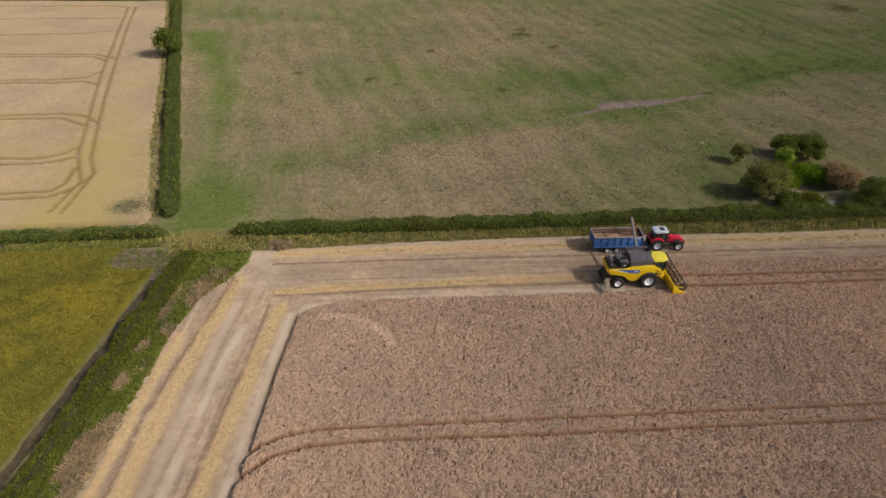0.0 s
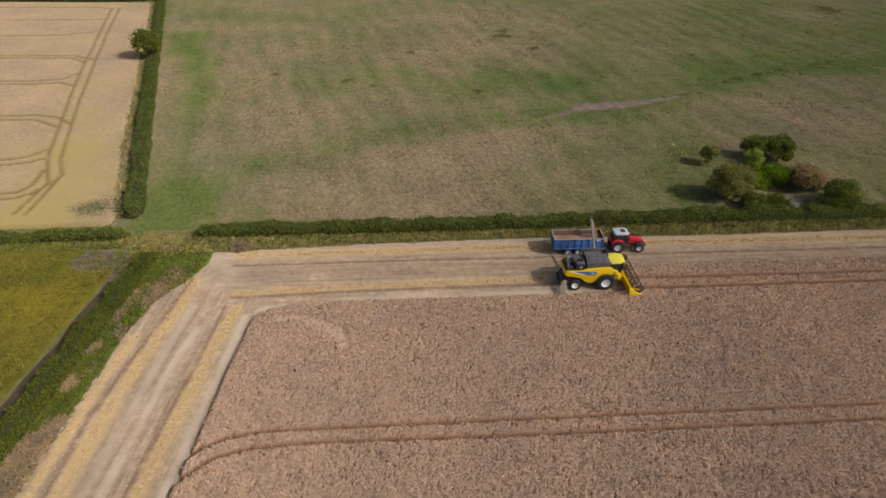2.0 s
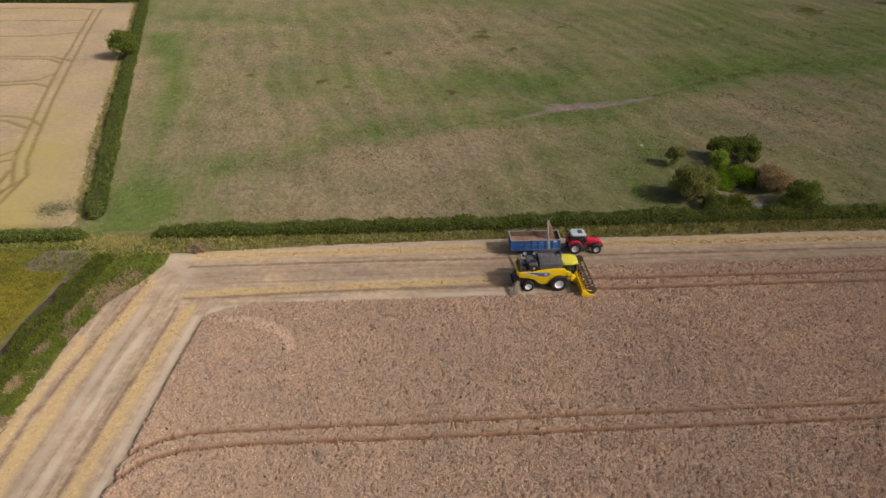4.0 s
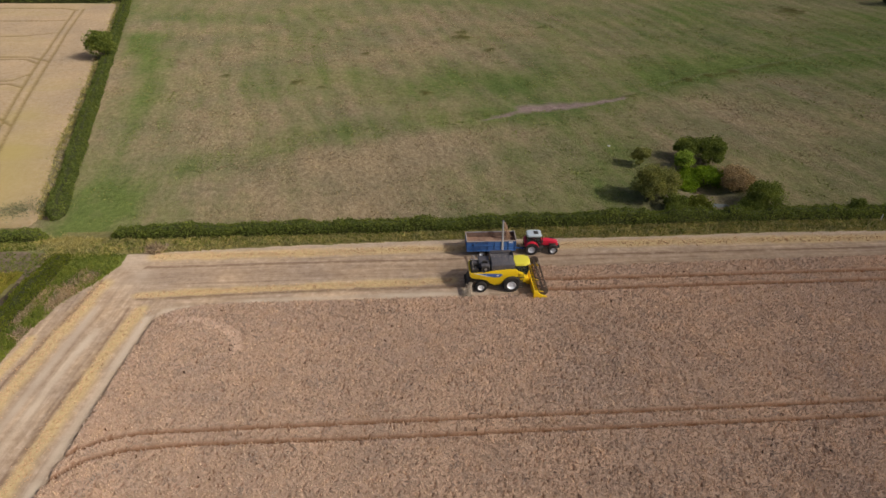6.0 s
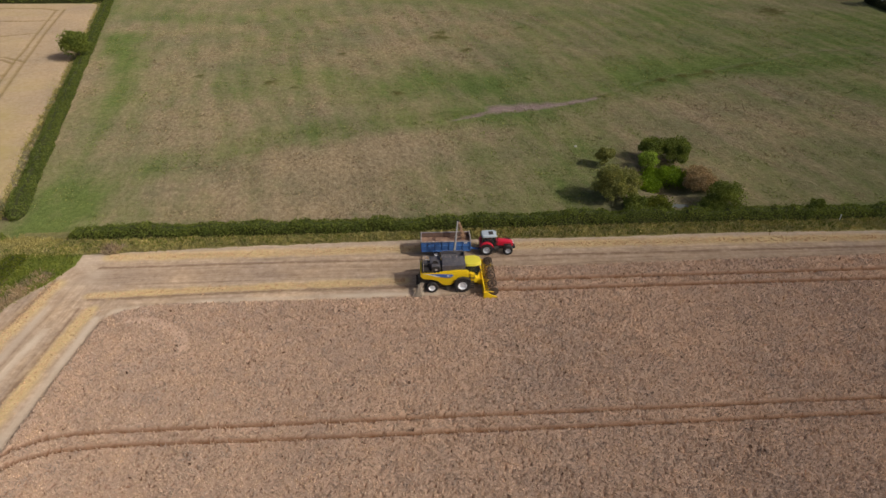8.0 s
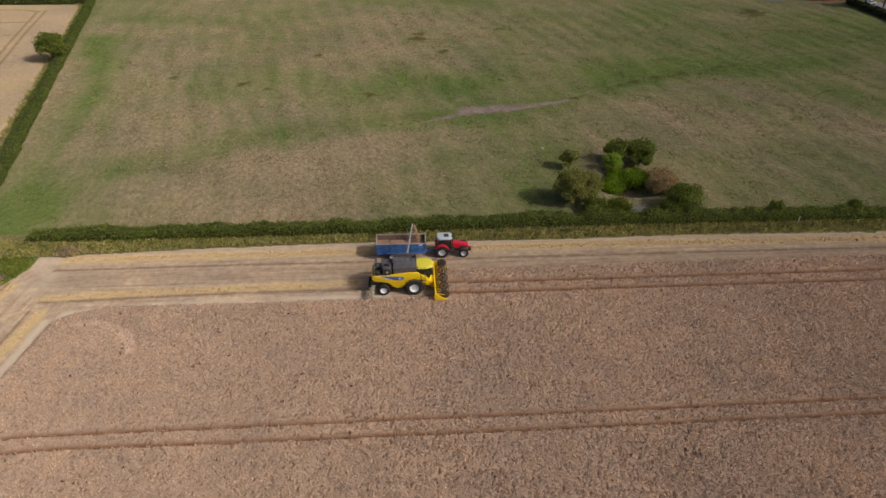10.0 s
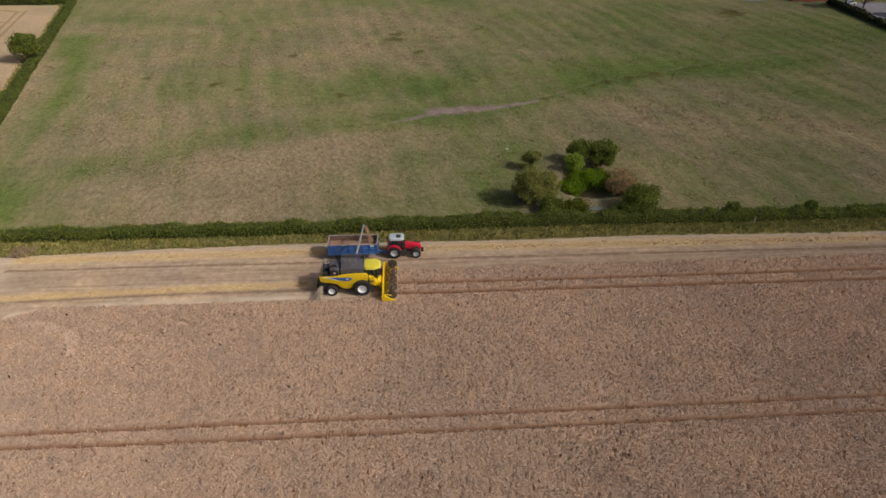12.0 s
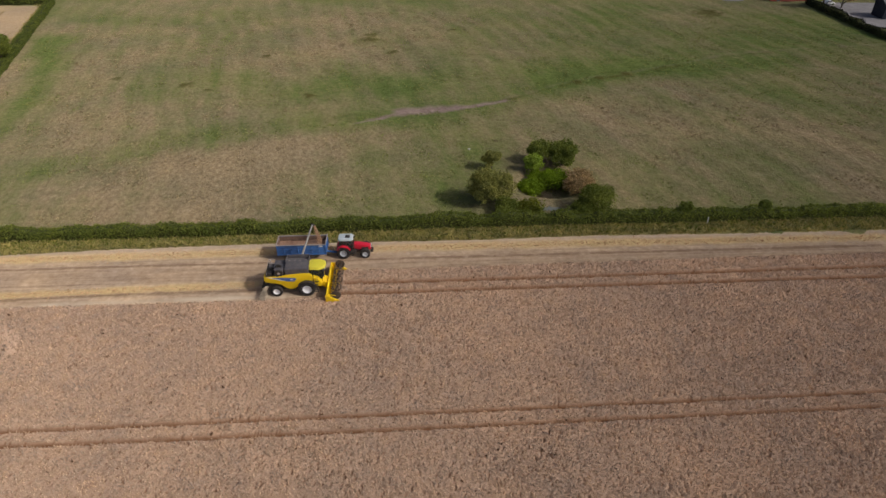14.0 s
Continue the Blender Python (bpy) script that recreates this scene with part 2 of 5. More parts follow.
def leaf_quads(centres, size, r, flat=0.0):
    """Folded, pointed leaves round the given centres: 4 vertices and one face each."""
    n = len(centres)
    a = r.normal(size=(n, 3))
    a[:, 2] *= 1 - flat
    a /= np.linalg.norm(a, axis=1)[:, None]
    b = np.cross(a, r.normal(size=(n, 3)))
    b /= np.linalg.norm(b, axis=1)[:, None]
    s = (size * r.uniform(0.6, 1.35, n))[:, None]
    bend = np.cross(a, b) * s * 0.25
    V = np.stack([centres - a * s, centres - b * s * 0.55 + bend, centres + a * s, centres + b * s * 0.55 + bend], 1).reshape(-1, 3)
    return V, np.arange(4 * n).reshape(n, 4)


def join_arrays(parts):
    V, Fq, S, k = [], [], [], 0
    for v, f, slot in parts:
        V.append(v)
        Fq.append(np.asarray(f) + k)
        S.append(np.full(len(f), slot))
        k += len(v)
    return np.concatenate(V), np.concatenate(Fq), np.concatenate(S)


def resample(pts, step):
    out = []
    for (ax, ay), (bx, by) in zip(pts, pts[1:]):
        k = max(1, int(math.hypot(bx - ax, by - ay) / step))
        out += [(ax + (bx - ax) * i / k, ay + (by - ay) * i / k) for i in range(k)]
    return np.array(out + [pts[-1]], float)


def hedge(name, pts, width, height, leaves, leaf, mat_leaf, seed, label, ragged=0.25, category="hedge"):
    """A clipped or ragged hedge along a line: a dark twiggy inside and leaves all over it."""
    r = np.random.default_rng(seed)
    p = resample(pts, 0.5)
    d = np.gradient(p, axis=0)
    d /= np.linalg.norm(d, axis=1)[:, None]
    side = np.stack([-d[:, 1], d[:, 0]], -1)
    ang = np.linspace(0, math.pi, 9)
    n = len(p)
    hs = height * (1 + ragged * (vnoise(np.arange(n) * 0.5, np.zeros(n), 3.0, seed) - 0.5) * 2 + ragged * (vnoise(np.arange(n) * 0.5, np.ones(n) * 9, 0.9, seed + 1) - 0.5))
    ws = width * (1 + ragged * (vnoise(np.arange(n) * 0.5, np.ones(n) * 5, 2.5, seed + 2) - 0.5) * 1.4)
    taper = np.clip(np.minimum(np.arange(n), n - 1 - np.arange(n)) / 2.5, 0.12, 1)
    hs, ws = hs * taper ** 0.5, ws * taper ** 0.5

    def surface(i, a, grow):
        c, s = np.cos(a), np.sin(a)
        u = np.sign(c) * np.abs(c) ** 0.45 * ws[i] / 2 * grow
        z = np.abs(s) ** 0.55 * hs[i] * grow
        return np.concatenate([p[i] + side[i] * u[..., None], z[..., None]], -1)

    ii, aa = np.meshgrid(np.arange(n), ang, indexing="ij")
    core = surface(ii, aa, 0.86 + 0.1 * r.random(ii.shape)).reshape(-1, 3)
    idx = np.arange(n * 9).reshape(n, 9)
    q = np.stack([idx[:-1, :-1], idx[1:, :-1], idx[1:, 1:], idx[:-1, 1:]], -1).reshape(-1, 4)
    length = 0.5 * n
    m = int(leaves * length)
    li, la = r.integers(0, n, m), r.uniform(0.04, math.pi - 0.04, m)
    c = surface(li, la, r.uniform(0.84, 1.07, m)) + r.normal(scale=(0.18, 0.18, 0.07), size=(m, 3))
    c[:, 2] = np.maximum(c[:, 2], 0.08)
    lv, lf = leaf_quads(c, leaf, r)
    base = tagged(new(name), label, category)
    base.location = (*p[0], 0)
    shift = np.array((*p[0], 0))
    for nm, v, f, mt in (("inner_growth", core, q, TWIG), ("foliage", lv, lf, mat_leaf)):
        new(nm, mesh_of(nm, v - shift, f, 4, [mt])).parent = base
    return base


def blades(name, xy, tall, wide, mat_blade, seed, label, lean=0.6, base=0.0):
    """Loose grass: bent blades, four to a tuft."""
    r = np.random.default_rng(seed)
    c = np.repeat(np.asarray(xy, float), 4, axis=0) + r.normal(scale=0.14, size=(4 * len(xy), 2))
    n = len(c)
    h = tall * r.uniform(0.5, 1.25, n)
    t = r.uniform(0, 2 * math.pi, n)
    w = wide * r.uniform(0.6, 1.3, n)
    off = np.stack([np.cos(t), np.sin(t)], -1) * w[:, None]
    tip = c + r.normal(scale=lean, size=(n, 2)) * h[:, None]
    z0 = np.full((n, 1), base)
    V = np.stack([np.concatenate([c - off, z0], 1), np.concatenate([c + off, z0], 1),
                  np.concatenate([(c + tip) / 2 + off * 0.8, (h * 0.62)[:, None]], 1), np.concatenate([tip, h[:, None]], 1)], 1).reshape(-1, 3)
    return tagged(new(name, mesh_of(name, V, np.arange(4 * n).reshape(n, 4), 4, [mat_blade])), label, "grass", kind="stuff")


def strip_points(lo, hi, count, r, by="x", power=1.0):
    """Random points between two lines given as y over x, or as x over y."""
    k = r.random(count) ** power
    if by == "x":
        x = r.uniform(max(lo[0][0], hi[0][0]), min(lo[-1][0], hi[-1][0]), count)
        return np.stack([x, at_x(lo, x) * (1 - k) + at_x(hi, x) * k], -1)
    ys = [sorted(q[1] for q in l) for l in (lo, hi)]
    y = r.uniform(max(ys[0][0], ys[1][0]), min(ys[0][-1], ys[1][-1]), count)
    return np.stack([at_y(lo, y) * (1 - k) + at_y(hi, y) * k, y], -1)


def strip_sheet(name, lo, hi, z, material, label="", step=2.0, by="x", category="ground"):
    """A sheet between two lines, lifted a little above what lies under it."""
    if by == "x":
        x = np.arange(max(lo[0][0], hi[0][0]), min(lo[-1][0], hi[-1][0]) + 0.01, step)
        a, b = np.stack([x, at_x(lo, x)], -1), np.stack([x, at_x(hi, x)], -1)
    else:
        ys = [sorted(q[1] for q in l) for l in (lo, hi)]
        y = np.arange(max(ys[0][0], ys[1][0]), min(ys[0][-1], ys[1][-1]) + 0.01, step)
        a, b = np.stack([at_y(lo, y), y], -1), np.stack([at_y(hi, y), y], -1)
    n, m = len(a), 5
    k = np.linspace(0, 1, m)[None, :, None]
    g = a[:, None] * (1 - k) + b[:, None] * k
    g = g + rng.normal(scale=0.12, size=g.shape)
    V = np.concatenate([g, z + 0.01 * rng.random((n, m, 1))], -1).reshape(-1, 3)
    idx = np.arange(n * m).reshape(n, m)
    q = np.stack([idx[:-1, :-1], idx[1:, :-1], idx[1:, 1:], idx[:-1, 1:]], -1).reshape(-1, 4)
    return tagged(new(name, mesh_of(name, V, q, 4, [material], smooth=True)), label, category, kind="structure")


def straw_row(name, pts, width, seed, label):
    """Loose straw left lying in a row, thick in the middle and thin at its edges."""
    r = np.random.default_rng(seed)
    p = resample(pts, 0.3)
    d = np.gradient(p, axis=0)
    d /= np.linalg.norm(d, axis=1)[:, None]
    side = np.stack([-d[:, 1], d[:, 0]], -1)
    n = int(len(p) * width * 6)
    at = r.integers(0, len(p), n)
    off = np.clip(r.normal(scale=0.26, size=n), -0.7, 0.7) * width * (0.75 + 0.5 * vnoise(at * 0.3, 0.0 * at, 2.0, seed))
    xy = p[at] + side[at] * off[:, None] + r.normal(scale=0.1, size=(n, 2))
    c = np.concatenate([xy, (0.055 + 0.03 * r.random(n) * np.exp(-(off / width * 3) ** 2))[:, None]], -1)
    v, f = leaf_quads(c, 0.11, r, 0.95)
    return tagged(new(name, mesh_of(name, v, f, 4, [STRAW])), label, "straw", kind="stuff")


def ears(name, x, y, z, tall, wide, material, seed, label, lean=0.5):
    """Ears and bent stalks that stand out of a crop's surface, one thin blade each."""
    r = np.random.default_rng(seed)
    n = len(x)
    h, w, t = tall * r.uniform(0.45, 1.2, n), wide * r.uniform(0.6, 1.3, n), r.uniform(0, math.pi, n)
    ox, oy = np.cos(t) * w, np.sin(t) * w
    lx, ly = r.normal(scale=lean, size=n) * h - 0.03, r.normal(scale=lean, size=n) * h
    P = lambda a, b, c: np.stack([a, b, c], -1)
    V = np.stack([P(x - ox, y - oy, z), P(x + ox, y + oy, z), P(x + lx + ox, y + ly + oy, z + h), P(x + lx - ox, y + ly - oy, z + h)], 1).reshape(-1, 3)
    return tagged(new(name, mesh_of(name, V, np.arange(4 * n).reshape(n, 4), 4, [material])), label, "crop", kind="stuff")


# ---- lines of the plan ----
VERGE = [(-40, 72.0), (-28.9, 73.7), (-8.3, 76.3), (16.5, 78.5), (44.1, 79.9), (64.8, 81.7), (78, 82.3), (110, 84.1), (240, 91.5)]
HEDGE_FOOT = [(-40, 76.8), (-32.4, 77.5), (-16.8, 78.6), (0, 79.5), (16.7, 80.8), (44, 83.3), (79, 85.5), (112, 87.9), (240, 96)]
BANK_FOOT = [(-35.3, 70.2), (-36.2, 56.2), (-36.4, 44), (-36.6, 34.7), (-37, -60)]
HEADLAND = [(-28.4, 73.6), (-28.9, 71.0), (-30.4, 66.2), (-32.3, 62.4), (-33.3, 56), (-33.4, 47.2), (-33.5, 34.1), (-35, -60)]
DITCH = [(-38.6, 72.6), (-39.4, 66), (-39.8, 54.2), (-40.6, 42.9), (-41.0, 34.6), (-43, -60)]
CUT_EDGE = [(-18.6, 59.5), (-17.0, 61.2), (-12.9, 62.6), (11.5, 64.2), (28.7, 65.6)]
UNCUT_EDGE = [(28.7, 71.6), (41.0, 72.4), (60.6, 74.0), (106, 77.5), (240, 86)]
CROP_LEFT = [(-18.4, 61), (-18.7, 59.4), (-19.0, 49.2), (-19.1, 41.5), (-19.4, 34.4), (-21, -60)]
FAR_HEDGE = [(-43.9, 83.0), (-59.5, 125.7), (-73.8, 165), (-94.5, 222), (-98, 232)]
FAR_LEFT = [(-47.3, 83.0), (-58.6, 111.2), (-69.6, 143), (-98.2, 222), (-102, 232)]
ROW_HEDGE = [(-190, 66), (-67.3, 75.4), (-55, 76.3), (-42.0, 77.6)]
ROW_NEAR = [(-190, 63), (-64, 72.9), (-52.4, 74.0), (-40.1, 74.8), (-38.5, 73.5)]
ROW_FAR = [(-190, 70), (-67.3, 78.2), (-55, 79.3), (-46.5, 80.2)]

# ---- ground ----
DIP = [(-31, 99.6), (-11.5, 114.9), (11.2, 124.0), (33, 128.5), (55, 139.6), (71, 150), (87, 158), (130, 168)]


def furrow(x, y):
    """Old plough ridges, some six metres apart, that run away from the hedge."""
    return np.sin((x * 0.96 + y * 0.28 + 5 * vnoise(x, y, 24, 18)) * 2 * math.pi / 6.2)


def pasture_green(x, y):
    g = 0.10 + 0.52 * (vnoise(x, y, 30, 11) - 0.5) + 0.4 * (vnoise(x * 0.9 + y * 0.4, y, 11, 12) - 0.5)
    g += 0.46 * soft(away(x, y, DIP), 2, 9) + 0.34 * soft(away(x, y, [(40, 150), (75, 163), (120, 190), (170, 205)]), 6, 30)
    g += 0.32 * soft(away(x, y, [(4, 143), (26.7, 147), (56.5, 153), (90, 168)]), 3, 13)
    g += 0.60 * soft(away(x, y, [(-38, 79), (-44, 100), (-50.4, 126), (-56, 151), (-73, 187)]), 1.5, 7) * (0.4 + vnoise(x, y, 9, 13))
    g += 0.75 * soft(np.hypot(x + 38, (y - 87) * 0.8), 3, 9)
    g -= 0.30 * soft(away(x, y, [(-22, 97), (0, 104), (16, 112), (28, 117)]), 4, 10)
    g -= 0.22 * soft(away(x, y, [(92, 154), (103, 144), (111, 130), (113, 112), (112, 98)]), 3, 10)
    g += 0.25 * soft(y - at_x(HEDGE_FOOT, x), 3, 6) + 0.40 * soft(away(x, y, [(44, 94), (50, 110)]), 3, 8)
    g += 0.20 * soft(-x, -105, -55) + 0.2 * soft(-y, -215, -165)
    g += 0.10 * furrow(x, y) * np.clip(1.6 * vnoise(x, y, 22, 19) - 0.25, 0, 1)
    return np.clip(g, -0.6, 1)


RUSHES = [((-20.1, 147.2), 1.6), ((-13.8, 144.3), 0.9), ((11.1, 140.8), 1.3), ((19.5, 187.5), 2.6), ((19.2, 193.1), 1.8), ((27.0, 175.4), 1.6), ((87.3, 157.8), 1.6), ((80, 154.6), 1.2), ((74, 151.8), 1.4), ((128.6, 222.2), 4.5), ((-38, 152), 1.0), ((44, 199), 1.4), ((-6, 171), 1.2)]
BARE_PATHS = [([(32.5, 131.4), (37, 132.8), (44, 134.4)], 1.9), ([(44, 134.4), (49, 135.8), (55.5, 138.8)], 1.1), ([(24, 125.4), (29, 128.2), (32.5, 131.0)], 0.9)]
LEDGE_LINE = [(53.0, 138.4), (57.5, 140.4), (63.4, 144.8), (70.7, 150.0), (79.8, 155.0), (87.1, 157.4), (102, 165), (118.2, 173.5), (140.4, 179.2), (164.7, 184)]


def pasture_rush_ledge(x, y):
    d = np.min([np.hypot(x - px, y - py) / (1.55 * r) for (px, py), r in RUSHES], axis=0)
    # dark line along the ledge: its shade, painted in the rush colour
    line = 0.85 * soft(away(x, y, LEDGE_LINE) + 1.9 * vnoise(x, y, 4, 15), 0.5, 1.7) * (0.35 + 0.65 * soft(x, 92, 110))
    return np.clip(np.maximum(soft(d + 0.9 * (vnoise(x, y, 1.2, 14) - 0.3), 0.5, 1.1) * 0.85, line), 0, 1)


def pasture_bare(x, y):
    b = 0.0 * x
    for pts, w in BARE_PATHS:
        b = np.maximum(b, soft(away(x, y, pts) + 1.1 * (vnoise(x, y, 1.6, 16) - 0.35), w * 0.5, w * 1.3))
    track = 0.18 * soft(away(x, y, [(p, q + 1.4) for p, q in LEDGE_LINE]) + 1.2 * (vnoise(x, y, 2.4, 17) - 0.4), 0.2, 0.9)
    return np.clip(np.maximum(0.95 * b, track), 0, 1)


def pit(x, y):
    """Depth of the old overgrown pit behind the hedge."""
    return 2.0 * soft(np.hypot((x - 60.3) / 1.25, y - 98.6), 2.4, 5.6)


def build_ground():
    xs = np.concatenate([[-4000, -1500, -600, -300], np.arange(-110, 215, 0.75), [320, 500, 900, 2000, 4000]])
    ys = np.concatenate([[-4000, -1500, -500, -150], np.concatenate([np.arange(-60, 76, 4.0), np.arange(76, 246, 0.75)]), [300, 400, 600, 1200, 4000]])
    X, Y = np.meshgrid(xs, ys)
    rel = np.where((Y > 82) & (Y < 262) & (np.abs(X) < 230), 1, 0) * soft(-at_x(HEDGE_FOOT, X) * 0 - Y, -86, -82)
    Z = rel * (0.35 * (vnoise(X, Y, 7, 21) - 0.5) + 0.22 * (vnoise(X, Y, 2.6, 22) - 0.5)) - rel * 0.3 * soft(away(X, Y, DIP), 0, 4) - rel * 0.06 * furrow(X, Y) + rel * 0.5 * pasture_rush_ledge(X, Y) * vnoise(X, Y, 1.0, 23) - pit(X, Y)
    ny, nx = X.shape
    idx = np.arange(nx * ny).reshape(ny, nx)
    q = np.stack([idx[:-1, :-1], idx[:-1, 1:], idx[1:, 1:], idx[1:, :-1]], -1).reshape(-1, 4)
    V = np.stack([X.ravel(), Y.ravel(), Z.ravel()], -1)
    tagged(new("ground", mesh_of("ground", V, q, 4, [PASTURE], attrs={"green": pasture_green(V[:, 0], V[:, 1]), "rush_ledge": pasture_rush_ledge(V[:, 0], V[:, 1]), "bare": pasture_bare(V[:, 0], V[:, 1])}, smooth=True)),
           "worn pasture of brown thatch and green grass patches", "pasture", kind="structure")


build_ground()


def build_tussocks():
    """Low tussocks over the pasture, browner on the thatch and greener in the damp hollows."""
    r = np.random.default_rng(24)
    n = 120000
    y = 82 + 140 * r.random(n) ** 1.15
    x = r.uniform(-75, 178, n)
    ok = (y > at_x(HEDGE_FOOT, x) + 3.2) & (x > at_y(FAR_HEDGE, y) + 2.2) & (x < 166) & (pasture_bare(x, y) < 0.2) & (pit(x, y) < 0.05)
    x, y = x[ok], y[ok]
    lumps = vnoise(x, y, 2.2, 25)
    green = pasture_green(x, y) + 0.5 * (vnoise(x, y, 6, 26) - 0.5) > 0.22
    for name, pick, mt, label in (("thatch_tussocks", ~green & (lumps > 0.36), THATCH_BLADE, "short brown grass tussocks"), ("grass_tussocks", green & (lumps > 0.4), SWARD_BLADE, "short green grass tussocks")):
        px, py = x[pick], y[pick]
        ears(name, px, py, np.full(len(px), -0.05), 0.13, 0.11, mt, 27, label, 1.0)


build_tussocks()

TRAM_NEAR_FAR = [(-19.4, 38.6), (-18.3, 39.9), (-16.4, 41.1), (-13.2, 42.0), (-8.8, 42.4), (11.5, 44.0), (45.0, 46.6), (240, 62)]
TRAM_NEAR = [(-19.4, 36.0), (-19.0, 36.5), (-16.9, 38.7), (-13.9, 39.9), (-8.6, 40.7), (11.2, 42.0), (43.8, 44.5), (240, 60)]
TRAM_FAR_A = [(24, 68.3), (41.2, 69.4), (59, 70.6), (104, 74.0), (240, 84)]
TRAM_FAR_B = [(24, 66.0), (41.2, 67.2), (57.5, 68.4), (103, 71.6), (240, 81.5)]
TRAMS = (TRAM_NEAR_FAR, TRAM_NEAR, TRAM_FAR_A, TRAM_FAR_B)
ARC = [(-15.5, 59.4), (-12.9, 59.4), (-10.9, 58.8), (-8.0, 57.1), (-6.8, 54.6)]


def tram_distance(x, y):
    return np.min([away(x, y, t) for t in TRAMS[:2]] + [away(x, y, t) - 0.14 for t in TRAMS[2:]], axis=0)


def wheat_inside(x, y):
    top = np.where(x < 28.7, at_x(CUT_EDGE, x), at_x(UNCUT_EDGE, x))
    return (y < top) & (x > at_y(CROP_LEFT, y)) & (y > -56)


GAPS = np.random.default_rng(33).random((1200, 240))


def wheat_gap(x, y):
    """Small gaps between the plants: how far each cell of the field is bare, its soil brown doubling as shade."""
    g = GAPS[np.clip(np.round((x + 24) / 0.15).astype(int), 0, 1199), np.clip(np.round((y - 26) / 0.28).astype(int), 0, 239)]
    return np.where(y < 26, 0.0, soft(-g - 0.05 * (vnoise(x, y, 5, 31) - 0.5), -0.985, -0.89))


def wheat_height(x, y, r):
    h = 0.47 + 0.016 * r.normal(size=x.shape).clip(-2.2, 1.8) + 0.12 * (vnoise(x, y, 6, 32) - 0.5)
    h += 0.05 * (vnoise(x, y * 0.5, 0.34, 39) - 0.5) - 0.19 * wheat_gap(x, y)
    h -= 0.18 * soft(away(x, y, ARC), 0.5, 1.1)
    return np.maximum(h * (1 - 0.9 * soft(tram_distance(x, y), 0.14, 0.28)), 0.06)


WHEAT_LINES = (np.arange(-24, 145, 0.15), np.concatenate([np.arange(-57, 26, 1.0), np.arange(26, 84, 0.28)]))
# tram also browns the small gaps, soil and painted shade in one
tagged(field_grid("wheat_field", (-24, 145, -57, 84), WHEAT_LINES, wheat_inside, wheat_height,
                  {"tram": lambda x, y: np.maximum(soft(tram_distance(x, y), 0.12, 0.34), 0.8 * wheat_gap(x, y)), "pale": lambda x, y: 0.32 * soft(away(x, y, ARC), 0.3, 1.0)}, WHEAT, 0.03),
       "standing ripe brown wheat with wheel lines pressed through it", "wheat crop", kind="structure")


def build_ears():
    r = np.random.default_rng(34)
    n = 440000
    x, y = r.uniform(-21, 118, n), r.uniform(27, 78.5, n)
    keep = wheat_inside(x, y + 0.1) & (wheat_gap(x, y) < 0.4) & (tram_distance(x, y) > 0.29) & (r.random(n) < 0.82 + 0.18 * vnoise(x, y, 0.6, 35)) & ~((away(x, y, ARC) < 0.7) & (r.random(n) < 0.65))
    x, y = x[keep], y[keep]
    z = 0.45 + 0.14 * (vnoise(x, y, 6, 32) - 0.5) + r.uniform(-0.06, 0.03, len(x))
    ears("wheat_ears", x, y, z, 0.21, 0.034, EAR, 36, "dense ripe brown wheat ears", 0.3)
    # scattered dark blades, each a small clump, added for shaded holes between ears
    k = 260
    cx, cy = r.uniform(-18, 118, k), 28 + 48 * r.random(k) ** 0.8
    ok = wheat_inside(cx, cy + 0.5) & (vnoise(cx, cy, 9, 37) > 0.3)
    cx, cy = np.repeat(cx[ok], 5), np.repeat(cy[ok], 5)
    x, y = cx + r.normal(scale=0.07, size=len(cx)), cy + r.normal(scale=0.07, size=len(cx))
    ears("hole_shade_blades", x, y, np.full(len(x), 0.44), 0.3, 0.035, HOLE_SHADE, 38, "dark brown blades added for the shaded holes in the wheat", 0.25)


build_ears()


SWATHS = [([(-29.4, 26), (-29.6, 36), (-29.8, 46), (-29.2, 56), (-28.5, 67.0)], 2.3), ([(-22.5, 26), (-22.5, 36), (-22.2, 47.5), (-21.9, 56), (-21.4, 61.6)], 1.9),
          ([(-32.2, 26), (-32.3, 36), (-32.4, 46), (-32.0, 56)], 1.3),
          ([(-24.2, 73.2), (-8.1, 74.4), (10.5, 75.8), (33, 77.6), (63.5, 79.6), (107, 82.0), (180, 86.4)], 2.1), ([(-23.0, 64.4), (-14.7, 65.4), (0, 66.9), (11.4, 67.9), (17.6, 68.6)], 1.6)]


def headland_inside(x, y):
    return (y < at_x(VERGE, x)) & (x > at_y(HEADLAND, y)) & ~((x > at_y(CROP_LEFT, y) + 1.5) & (y < np.where(x < 28.7, at_x(CUT_EDGE, x), at_x(UNCUT_EDGE, x)) - 1.5))


ROW_TRACKS = [[(-24.5, 70.7), (-8, 71.9), (11, 73.2), (40.7, 75.4), (107, 79.8)], [(-22.8, 63.6), (0, 66.0), (11.3, 66.8), (22, 67.4)],
              [(-29.1, 67.7), (-29.6, 61.1), (-30.6, 52), (-31.2, 44), (-30.9, 34), (-30.8, 26)], [(-22.9, 61.8), (-23.1, 51), (-23.4, 42), (-23.7, 34), (-23.8, 26)]]
PALE_TRACKS = [[(-19.9, 60), (-20.1, 47), (-20.4, 26)], [(-18.3, 61.4), (-7, 63.6), (11, 65.2), (22, 66.0)], [(-25.0, 57.5), (-25.6, 51.7), (-25.8, 40.6), (-25.9, 26)], [(-27.0, 62), (-27.4, 50), (-27.6, 26)]]


